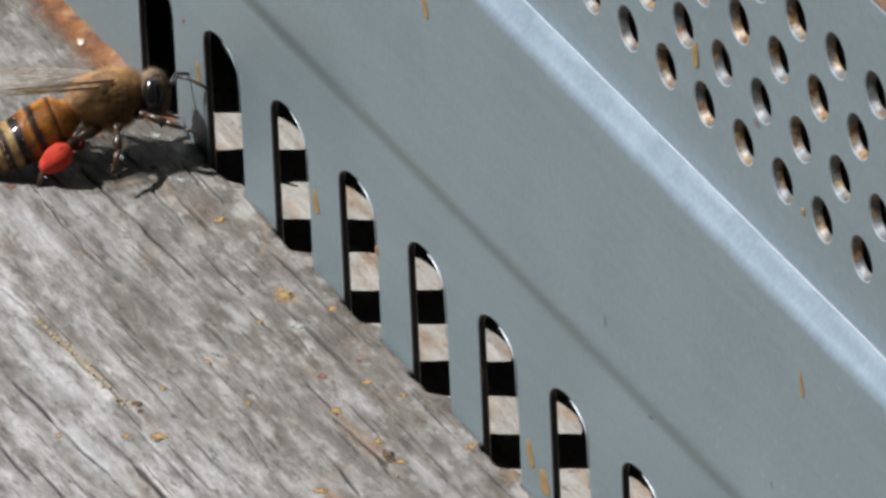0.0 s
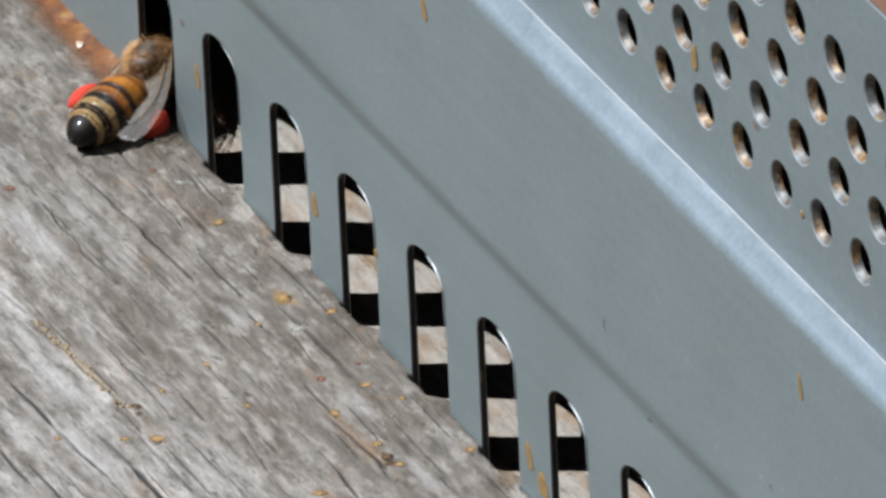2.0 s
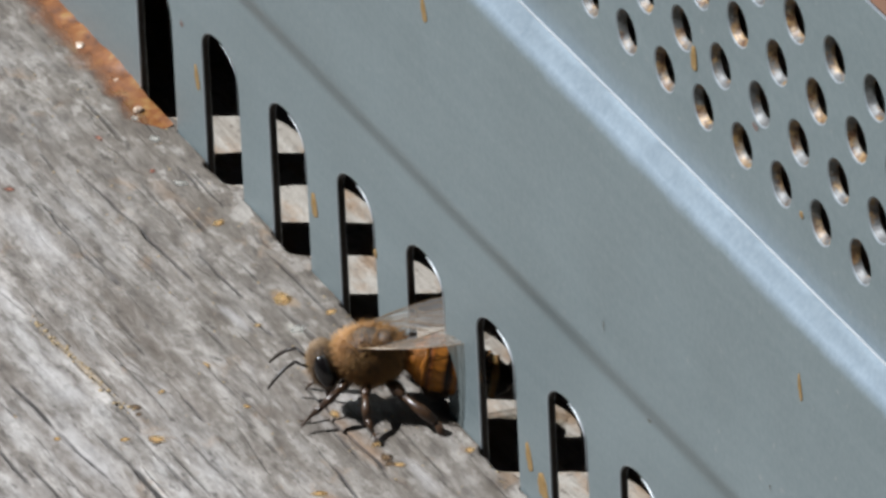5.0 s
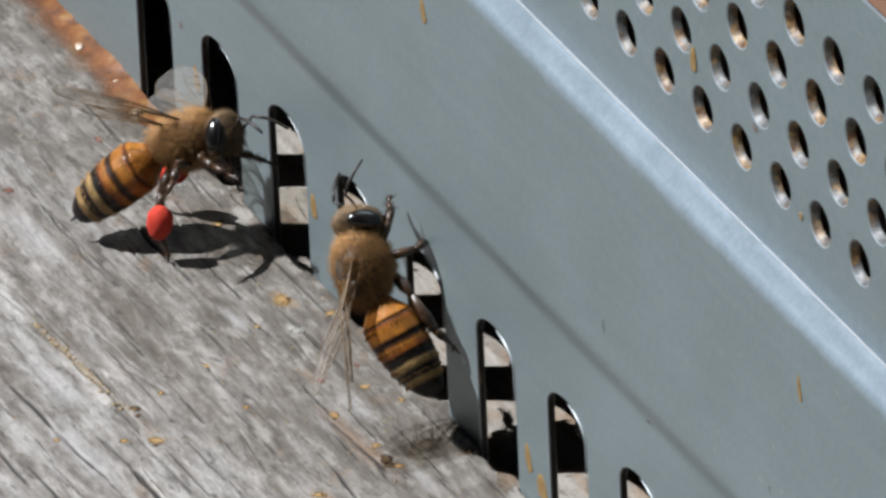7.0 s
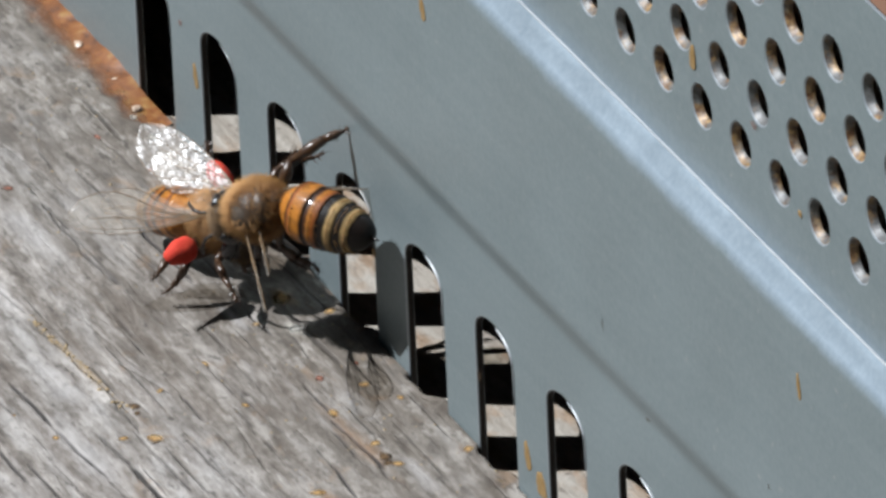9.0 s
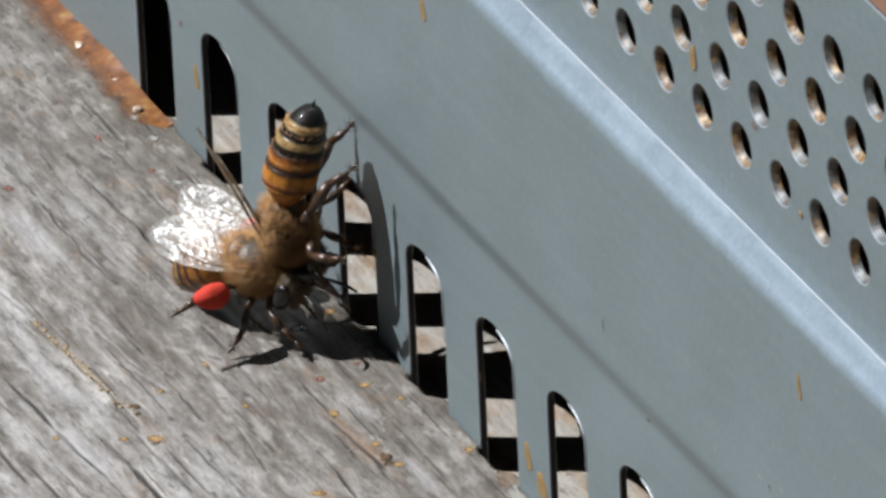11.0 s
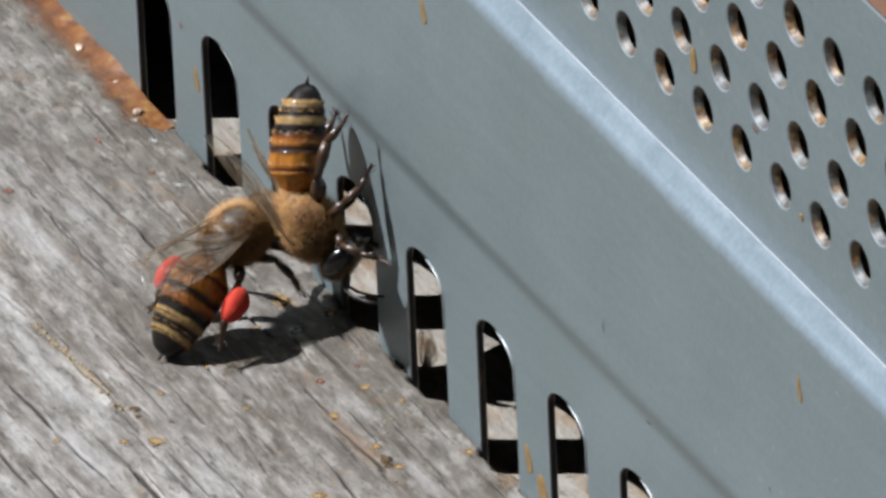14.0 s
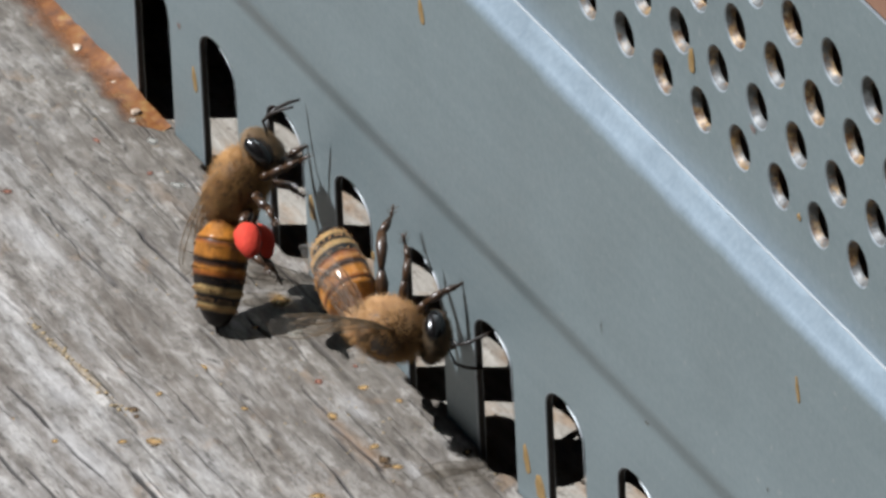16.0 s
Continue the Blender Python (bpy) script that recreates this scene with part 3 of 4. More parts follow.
# ---- crumbs, smears and propolis ----
def lump_mesh(name, seed, material, flat=0.45, rugged=1.0):
    """An irregular lump about one unit across, in millimetres."""
    bm = bmesh.new()
    bmesh.ops.create_icosphere(bm, subdivisions=3, radius=0.5)
    shift = Vector((seed * 3.1, seed * 1.7, seed * 0.9))
    for v in bm.verts:
        k = 0.9 + rugged * (0.9 * noise.noise(v.co * 3.6 + shift) + 0.5 * noise.noise(v.co * 9 + shift))
        v.co = Vector((v.co.x * k, v.co.y * k * 0.75, v.co.z * k * flat)) * MM
    mesh = bpy.data.meshes.new(name)
    bm.to_mesh(mesh)
    bm.free()
    mesh.materials.append(material)
    mesh.polygons.foreach_set("use_smooth", [True] * len(mesh.polygons))
    return mesh


PALE_CRUMB = soft_scrap("pale_wax", (0.50, 0.48, 0.42), (0.74, 0.71, 0.63))
DARK_CRUMB = soft_scrap("dark_brown_crumb", (0.07, 0.038, 0.015), (0.30, 0.17, 0.06))
OCHRE_AT = [(26.6, -3.2, 1.7), (39.0, -17.6, 1.3), (49.3, -5.5, 0.8), (46.3, -5.7, 0.8), (39.2, -3.2, 0.9), (41.6, -6.4, 1.0), (50.2, -11.4, 1.1), (32.0, -24.2, 0.7), (38.0, -10.9, 0.6), (15.5, -2.7, 1.0), (31.8, -11.0, 0.8), (29.6, -1.2, 0.9), (33.7, -14.9, 0.6), (38.1, -19.4, 0.7), (28.8, -6.0, 0.6), (49.7, -0.8, 0.9), (41.9, -1.9, 0.6), (35.9, -23.1, 0.6)]
DARK_AT = [(34.7, -17.1, 0.9), (46.8, -6.5, 1.1), (48.1, -5.8, 1.2), (48.9, -6.0, 0.7), (35.6, -17.3, 0.6)]
RED_AT = [(37.2, -5.4, 0.8), (5.0, -12.8, 0.8), (1.6, -5.0, 0.9), (36.5, -2.5, 0.5), (7.2, -3.7, 0.6)]
PALE_AT = [(0.2, -1.7, 0.9), (3.4, -1.8, 1.0), (30.6, -4.0, 1.2), (9.5, -2.7, 1.1)]


def crumbs():
    rng = random.Random(11)
    for places, material, label, base in ((OCHRE_AT, CRUMB, "small ochre crumb of wax on the wooden board", "wax_crumb"), (DARK_AT, DARK_CRUMB, "dark brown crumb on the weathered board", "brown_crumb"),
                                          (RED_AT, RUST_CRUMB, "small red-brown crumb on the weathered board", "red_crumb"), (PALE_AT, PALE_CRUMB, "pale wax flake on the weathered board", "wax_flake")):
        shapes = [lump_mesh(base, i + len(base), material, 0.03) for i in range(3)]
        for i, (x, y, size) in enumerate(places):
            ob = new(base, shapes[i % 3])
            ob.matrix_basis = pose(x * MM, y * MM, (float(board_top(np.array(x), np.array(y))) + 0.02) * MM, rng.uniform(-2, 2), rng.uniform(-2, 2), rng.uniform(0, 360)) @ Matrix.Diagonal((size * 1.25, size * 1.1, size, 1))
            tagged(ob, label, "crumb", "crumbs on the board")
    # dust and scraps too small to count
    bm = bmesh.new()
    for i in range(300):
        if i < 80:
            u = rng.random()
            x, y = 20.9 + 14.5 * u + rng.gauss(0, 0.25), -18.3 + 0.6 * u + rng.gauss(0, 0.2)
        else:
            x, y = rng.uniform(-18, 66), -abs(rng.gauss(0, 9)) - 0.3
        size = rng.choice((0.07, 0.10, 0.14, 0.2) if i < 80 else (0.05, 0.07, 0.09, 0.12))
        lift = float(board_top(np.array(x), np.array(y))) + 0.02
        verts = bmesh.ops.create_icosphere(bm, subdivisions=1, radius=size)["verts"]
        for v in verts:
            v.co = Vector(((v.co.x * rng.uniform(0.7, 1.3) + x) * MM, (v.co.y * rng.uniform(0.6, 1.2) + y) * MM, (v.co.z * 0.25 + lift) * MM))
    dust = link_mesh("pollen_dust", bm, DUST)
    tagged(dust, "scattered ochre dust and scraps on the board", "dust", kind="stuff")


def smears():
    """Spots of propolis and dirt stuck to the sheet: x, z, width, height."""
    olive = [(98.6, 28.3, 0.55, 2.0), (44.9, 28.3, 0.9, 1.9), (24.9, 4.3, 1.1, 1.9), (6.7, 4.8, 0.8, 2.0), (57.0, 2.1, 1.0, 2.2), (58.9, 1.0, 1.7, 1.9), (34.4, 5.5, 0.6, 0.7), (96.4, 38.7, 0.6, 0.5), (81.8, 42.3, 1.0, 1.9)]
    rust = [(4.7, 7.8, 0.9, 0.7), (90.4, 41.8, 1.2, 0.7)]
    dark = [(70.4, 18.5, 0.25, 1.2), (93.9, 19.0, 0.35, 0.6), (75.6, 14.2, 1.1, 0.35), (50.0, 4.4, 0.3, 1.0)]
    rng = random.Random(4)
    for places, material, label in ((olive, SMEAR, "olive-brown smear stuck to the sheet metal"), (rust, RUST_CRUMB, "rusty spot stuck to the sheet metal"), (dark, DARK_CRUMB, "thin dark mark on the sheet metal")):
        mesh = lump_mesh("propolis_smear", len(label), material, 0.5, 0.3)
        for v in mesh.vertices:
            v.co.x *= 1.0 - 0.9 * v.co.y / MM
        for x, z, w, h in places:
            y = 1.0 if z > 35 else (-0.5 if z > 16 else 0.0)
            ob = new("propolis_smear", mesh)
            ob.matrix_basis = pose(x * MM, y * MM, z * MM, 90, rng.uniform(-12, 12), 0) @ Matrix.Diagonal((w, h * 1.33, 0.35, 1))
            tagged(ob, label, "smear", "smears on the guard")


def propolis_bead():
    """The thin rusty crust of propolis on the board along the foot of the closed end of the sheet."""
    xs, us = np.arange(-72, 2.6, 0.3), np.linspace(0, 1, 15)
    x, u = np.meshgrid(xs, us, indexing="ij")
    reach = (2.7 + 0.5 * wave(x / 5, x * 0, 44, 2)) * np.clip((3.4 - x) / 4.5, 0.25, 1)
    y = -0.01 - reach * u
    rise = (0.42 + 0.16 * wave(x / 1.6, u * 2, 45, 2)) * (1 - u) ** 1.5 * np.clip((-1.6 - x) / 1.5, 0.15, 1)
    z = board_top(x, y) * (1 - (1 - u) ** 2) - 0.9 * (1 - u) ** 2 + np.maximum(rise, 0) + 0.05 * (1 - u) + 0.012
    bead = link_mesh("propolis_crust", grid_mesh(xs, [0.0] * len(us), z), PROPOLIS)
    for v, deep in zip(bead.data.vertices, y.ravel()):
        v.co.y = deep * MM
    wax = plain("pale_wax_drop", (0.62, 0.42, 0.28), (0.85, 0.68, 0.52), 900, 0.4)
    for i, (at_x, at_y, size) in enumerate(((-10.2, -1.1, 0.9), (-4.6, -0.9, 0.7), (-0.4, -1.3, 0.8))):
        drop = new("wax_drop", lump_mesh("wax_drop", 20 + i, wax, 0.4, 0.4))
        drop.parent = bead
        drop.matrix_basis = pose(at_x * MM, at_y * MM, (float(board_top(np.array(at_x), np.array(at_y))) + 0.22) * MM, 12, 0, 40 * i) @ Matrix.Diagonal((size, size, size, 1))
        tagged(drop, "pale drop of wax")
    tagged(bead, "rusty orange propolis crust along the foot of the sheet", "propolis")


crumbs()
smears()
propolis_bead()

# ---- the bees ----
MESHES = {}


def bee_mesh(key, make, material, parent, name, at=None, label=""):
    """A part of a bee; alike parts of all bees share one mesh."""
    if key not in MESHES:
        bm = bmesh.new()
        make(bm)
        mesh = bpy.data.meshes.new(name)
        bm.normal_update()
        bm.to_mesh(mesh)
        bm.free()
        mesh.materials.append(material)
        mesh.polygons.foreach_set("use_smooth", [True] * len(mesh.polygons))
        MESHES[key] = mesh
    ob = new(name, MESHES[key])
    ob.parent = parent
    if at is not None:
        ob.matrix_basis = at
    if label:
        tagged(ob, label)
    return ob


def hairs(bm, count, centre, radii, length, lean, seed, keep=lambda p: True):
    """Short tapering hairs standing on an ellipsoid, leaning backwards."""
    rng = random.Random(seed)
    done = 0
    while done < count:
        d = Vector((rng.gauss(0, 1), rng.gauss(0, 1), rng.gauss(0, 1))).normalized()
        if not keep(d):
            continue
        done += 1
        foot = Vector(centre) + Vector((d.x * radii[0], d.y * radii[1], d.z * radii[2])) * 0.97
        n = Vector((d.x / radii[0], d.y / radii[1], d.z / radii[2])).normalized()
        way = (n + Vector((-lean, 0, 0)) + Vector((rng.uniform(-0.45, 0.45), rng.uniform(-0.45, 0.45), rng.uniform(-0.45, 0.45)))).normalized()
        a = way.orthogonal().normalized() * 0.021
        b = way.cross(a)
        tip = bm.verts.new((foot + way * length * rng.uniform(0.6, 1.25)) * MM)
        ring = [bm.verts.new((foot + a * math.cos(t) + b * math.sin(t)) * MM) for t in (0, 2.094, 4.189)]
        for k in range(3):
            bm.faces.new((ring[k], ring[(k + 1) % 3], tip))


def abdomen_radius(s):
    """Half width of the abdomen at s from the waist (0) to the tip (1), in millimetres."""
    return 1.97 * (min(1.0, 0.30 + 2.9 * s) if s < 0.24 else 1.0) * math.sqrt(max(0.0, 1 - max(0.0, (s - 0.34) / 0.66) ** 2.2)) + 0.03


ABDOMEN = 7.3
EDGES = (0.0, 0.23, 0.42, 0.57, 0.72, 0.865, 1.0)


def segment(i):
    """One ring of the abdomen, its rear lip a little proud of the next ring."""
    def make(bm):
        s0, s1 = max(0.0, EDGES[i] - 0.03), EDGES[i + 1]
        rings = []
        for j in range(7):
            s = s0 + (s1 - s0) * j / 6
            r = abdomen_radius(s) * (0.99 + 0.02 * j / 6)
            x, dip = -ABDOMEN * s, -0.55 * s * s
            rings.append([bm.verts.new((x * MM, r * math.cos(t) * MM, (r * 0.88 * math.sin(t) + dip) * MM)) for t in [k * math.tau / 22 for k in range(22)]])
        for r0, r1 in zip(rings, rings[1:]):
            for k in range(22):
                bm.faces.new((r0[k], r0[(k + 1) % 22], r1[(k + 1) % 22], r1[k]))
        bm.faces.new(rings[0][::-1])
        bm.faces.new(rings[-1])
    return make


def wing_outline(u, length, width):
    """Front and rear edge of a wing at u (0 root, 1 tip)."""
    grown = min(1.0, 0.22 + 1.5 * u) if u < 0.52 else 1.0
    round_off = math.sqrt(max(0.0, 1 - max(0.0, (u - 0.66) / 0.34) ** 2.4))
    front = width * (0.06 + 0.20 * math.sin(math.pi * min(1, u)))
    rear = -width * 0.86 * grown * grown
    mid = -0.22 * width
    return mid + (front - mid) * round_off, mid + (rear - mid) * round_off


def wing(length, width, side):
    def make(bm):
        rng = random.Random(int(length * 10))
        rows = []
        for i in range(19):
            u = i / 18
            f, r = wing_outline(u, length, width)
            row = []
            for j in range(7):
                w = f + (r - f) * j / 6
                z = 0.10 * math.sin(j * 1.9 + u * 5) * u + 0.35 * u * u - 0.02 * j + rng.uniform(-0.025, 0.025)
                row.append(bm.verts.new((-u * length * MM, side * w * MM, z * MM)))
            rows.append(row)
        for r0, r1 in zip(rows, rows[1:]):
            for j in range(6):
                bm.faces.new((r0[j], r0[j + 1], r1[j + 1], r1[j]) if side > 0 else (r0[j], r1[j], r1[j + 1], r0[j + 1]))
    return make


def veins(length, width, side):
    def make(bm):
        for share, end in ((0.0, 0.95), (0.12, 0.9), (0.38, 0.84), (0.62, 0.72), (0.9, 0.5), (1.0, 0.985)):
            pts = []
            for i in range(9):
                u = end * i / 8
                f, r = wing_outline(u, length, width)
                k = share * min(1, 0.35 + u)
                w = f + (r - f) * k
                z = 0.10 * math.sin(k * 6 * 1.9 + u * 5) * u + 0.35 * u * u - 0.02 * k * 6
                pts.append((-u * length, side * w, z))
            tube(bm, pts, [0.042 - 0.022 * i / 8 for i in range(9)], 5)
        for u, a, b in ((0.42, 0.12, 0.5), (0.6, 0.12, 0.42), (0.74, 0.05, 0.4)):
            f, r = wing_outline(u, length, width)
            tube(bm, [(-(u + 0.05 * q) * length, side * (f + (r - f) * (a + (b - a) * q)), 0.30 * u * u) for q in (0, 0.5, 1)], [0.022] * 3, 4)
    return make


LEGS = {
    "front": [(1.3, 0.8, -1.4), (1.9, 1.9, -1.5), (3.0, 2.3, -2.3), (3.9, 2.3, -3.0), (4.3, 2.5, -3.3)],
    "middle": [(0.1, 1.0, -1.6), (0.2, 2.6, -1.5), (0.1, 3.6, -2.6), (-0.3, 4.2, -3.3), (-0.5, 4.6, -3.5)],
    "hind": [(-1.2, 0.9, -1.5), (-2.2, 2.4, -1.7), (-4.2, 3.3, -3.1), (-4.9, 3.6, -4.4), (-5.3, 3.8, -4.8)]}


def leg(kind, side):
    def make(bm):
        foot = Vector(LEGS[kind][0])
        pts = [Vector(p) - foot for p in LEGS[kind]]
        pts = [Vector((p.x, p.y * side, p.z)) for p in pts]
        wide = 1.35 if kind == "hind" else 1.0
        tube(bm, [pts[0], pts[0].lerp(pts[1], 0.5), pts[1]], [0.30, 0.33 * wide, 0.22], 8)
        tube(bm, [pts[1], pts[1].lerp(pts[2], 0.6), pts[2]], [0.19, 0.30 * wide, 0.24 * wide], 8)
        tube(bm, [pts[2], pts[2].lerp(pts[3], 0.5), pts[3]], [0.20 * wide, 0.21 * wide, 0.10], 8)
        tube(bm, [pts[3], pts[4], pts[4] + (pts[4] - pts[3]) * 0.5], [0.09, 0.10, 0.05], 6)
        rng = random.Random(5)
        for a, b in zip(pts, pts[1:]):
            for _ in range(26):
                p = a.lerp(b, rng.random())
                w = Vector((rng.gauss(0, 1), rng.gauss(0, 1), rng.gauss(0, 1))).normalized()
                q = w.orthogonal().normalized() * 0.03
                bm.faces.new([bm.verts.new(v * MM) for v in (p + w * 0.15 + q, p + w * 0.15 - q, p + w * 0.55 + (b - a).normalized() * 0.25)])
    return make


def pollen_load(side):
    def make(bm):
        rng = random.Random(3)
        made = ellipsoid(bm, (0, 0, 0), (1.3, 0.72, 0.85), 20, 14)
        for v in made:
            k = 1 + 0.10 * noise.noise(v.co * 1400) + 0.05 * noise.noise(v.co * 4000)
            v.co = Vector((v.co.x * k, v.co.y * k, v.co.z * k * (1.0 + 0.18 * v.co.x / (1.4 * MM))))
    return make


def thorax(bm):
    made = ellipsoid(bm, (0, 0, 0), (2.05, 1.75, 1.75), 24, 16)
    ellipsoid(bm, (-1.75, 0, -0.1), (0.75, 1.0, 1.0), 14, 10)
    ellipsoid(bm, (1.85, 0, -0.1), (0.6, 0.75, 0.75), 14, 10)
    ellipsoid(bm, (-1.15, 0, 1.05), (0.75, 1.1, 0.7), 14, 10)


def head(bm):
    made = ellipsoid(bm, (0.95, 0, -0.15), (0.85, 1.6, 1.45), 22, 16)
    for v in made:
        low = max(0.0, -v.co.z / MM - 0.2)
        v.co.y *= 1 - 0.26 * low
    ellipsoid(bm, (1.15, 0, -1.45), (0.42, 0.62, 0.55), 12, 8)


def antenna(side):
    def make(bm):
        tube(bm, [(0, 0, 0), (0.5, 0.35 * side, 0.6), (0.75, 0.5 * side, 1.05)], [0.10, 0.09, 0.10], 6)
        tube(bm, [(0.75, 0.5 * side, 1.05), (1.5, 0.8 * side, 0.95), (2.3, 1.15 * side, 0.6), (2.9, 1.35 * side, 0.2)], [0.11, 0.12, 0.12, 0.08], 6)
    return make


def honey_bee(label, loads, spread):
    """A worker bee: nose along +x, back along +z, thorax at the origin."""
    bee = new("honey_bee")
    tagged(bee, label, "bee", "honey bees")
    bee_mesh("thorax", thorax, THORAX, bee, "thorax", label="dark thorax under tawny hair")
    bee_mesh("fur", lambda bm: (hairs(bm, 8500, (0, 0, 0), (2.0, 1.75, 1.75), 0.66, 0.35, 1, lambda d: d.z + 0.15 * math.sin(d.x * 40 + d.y * 57) < 0.83 or d.x < -0.4), hairs(bm, 900, (-1.5, 0, 0.3), (0.9, 1.2, 1.2), 0.75, 0.7, 2), hairs(bm, 700, (1.5, 0, 0), (0.8, 1.3, 1.3), 0.6, -0.3, 3)), FUR, bee, "fur", label="tawny hair on the thorax")
    bee_mesh("back", lambda bm: ellipsoid(bm, (0.15, 0, 0.35), (1.55, 1.35, 1.43), 20, 14), BALD, bee, "back_plate", label="bald dark plate on the back")
    top = bee_mesh("head", head, CHITIN, bee, "head", pose(1.9 * MM, 0, -0.25 * MM, 0, 18, 0))
    bee_mesh("face", lambda bm: hairs(bm, 2600, (0.95, 0, -0.1), (0.87, 1.45, 1.45), 0.42, -0.2, 4, lambda d: abs(d.y) < 0.74 and d.z > -0.8), FACE_FUR, top, "fur", label="brown hair on the face")
    for side in (1, -1):
        bee_mesh(("eye", side), lambda bm: ellipsoid(bm, (0.85, 1.28 * side, 0.1), (0.62, 0.5, 1.12), 16, 12, Matrix.Rotation(radians(14 * side), 3, "X")), EYE_BLACK, top, "eye", label="glossy black eye")
        bee_mesh(("antenna", side), antenna(side), CHITIN, top, "antenna", pose(1.7 * MM, 0.35 * side * MM, 0.1 * MM))
        bee_mesh(("mandible", side), lambda bm: tube(bm, [(1.25, 0.45 * side, -1.5), (1.45, 0.4 * side, -1.95), (1.5, 0.1 * side, -2.25)], [0.22, 0.18, 0.07], 7), LEG_CHITIN, top, "mandible")
    tail = bee_mesh(("segment", 0), segment(0), BANDS, bee, "abdomen", pose(-2.0 * MM, 0, -0.15 * MM), "amber abdomen with black bands")
    for i in range(1, 6):
        bee_mesh(("segment", i), segment(i), BANDS, tail, "abdomen_ring")
    bee_mesh("down", lambda bm: [hairs(bm, n, (-ABDOMEN * s, 0, -0.55 * s * s), (0.3, abdomen_radius(s), abdomen_radius(s) * 0.88), 0.34, 2.2, 40 + q, lambda d: abs(d.x) < 0.25) for q, (s, n) in enumerate(((0.05, 520), (0.11, 420), (0.27, 300), (0.47, 320), (0.655, 340), (0.81, 260), (0.55, 140), (0.74, 120)))], FUR, tail, "fur", label="bands of pale hair")
    bee_mesh("sting", lambda bm: tube(bm, [(-7.2, 0, -0.55), (-7.75, 0, -0.62)], [0.16, 0.03], 6), CHITIN, tail, "sting_tip")
    wings = []
    for side in (1, -1):
        for name, length, width, root, lag in (("forewing", 9.0, 3.0, (0.55, 1.25, 1.25), 0), ("hindwing", 6.3, 2.2, (-0.45, 1.25, 1.1), 6)):
            at = pose(root[0] * MM, root[1] * side * MM, root[2] * MM, 0, 12, -side * (spread - lag))
            w = bee_mesh((name, side), wing(length, width, side), WING, bee, name, at, "clear amber-tinted wing")
            tagged(bee_mesh((name, side, "vein"), veins(length, width, side), VEIN, w, "vein"), kind="stuff")
            wings.append((w, root, side, lag))
    limbs = []
    for kind in ("front", "middle", "hind"):
        for side in (1, -1):
            root = LEGS[kind][0]
            l = bee_mesh((kind, side), leg(kind, side), LEG_CHITIN, bee, "leg", pose(root[0] * MM, root[1] * side * MM, root[2] * MM))
            limbs.append((l, kind, side, root))
            if kind == "hind" and loads:
                a, b = Vector(LEGS["hind"][1]) - Vector(root), Vector(LEGS["hind"][2]) - Vector(root)
                p = a.lerp(b, 0.62)
                bee_mesh(("load", side), pollen_load(side), POLLEN, l, "pollen_load", pose(p.x * MM, (p.y + 0.45) * side * MM, (p.z - 0.15) * MM, 0, -32, -12 * side), "bright red lump of pollen")
    return bee, top, tail, wings, limbs


# seconds, place in millimetres, turn in degrees; and the bend of the abdomen
# bee paths begin
FORAGER = [
    (0, 4.65, -5.48, 3.51, -21, -13, 75),
    (0.5, 4.42, -5.27, 4.51, -28, -28, 80),
    (1, 2.21, -3.58, 4.30, -19, -24, 114),
    (1.5, -0.33, -0.92, 1.98, -16, -8, 127),
    (2, -1.80, 0.51, 1.20, -10, -8, 136),
    (2.5, -3.60, 2.50, 0.77, 4, 19, 144),
    (2.8, -3.16, 5.64, 0.78, -2, 8, 126),
    (3, -1.19, 6.30, 0.79, -4, 4, 116),
    (3.2, 0.64, 7.28, 1.00, -2, 2, 108),
    (3.5, 3.10, 10.90, 1.10, 0, 0, 92),
    (4.2, 4.00, 24.00, 0.20, 0, 0, 92),
    (6.3, 25.00, 40.00, 0.00, 0, 0, 66),
    (16, 30.00, 60.00, 0.00, 0, 0, 66),
]
FORAGER_ABDOMEN = [
    (0, 0, -6, 1),
    (0.5, 0, 7, 2),
    (1, 0, 11, -23),
    (1.5, 0, 8, -16),
    (2, 0, 11, -19),
    (2.5, 0, -21, -16),
    (2.8, 0, -12, -5),
    (3, 0, -6, 0),
    (3.2, 0, -4, 0),
    (3.5, 0, 0, 0),
    (4.2, 0, 0, 0),
    (6.3, 0, 0, 0),
    (16, 0, 0, 0),
]
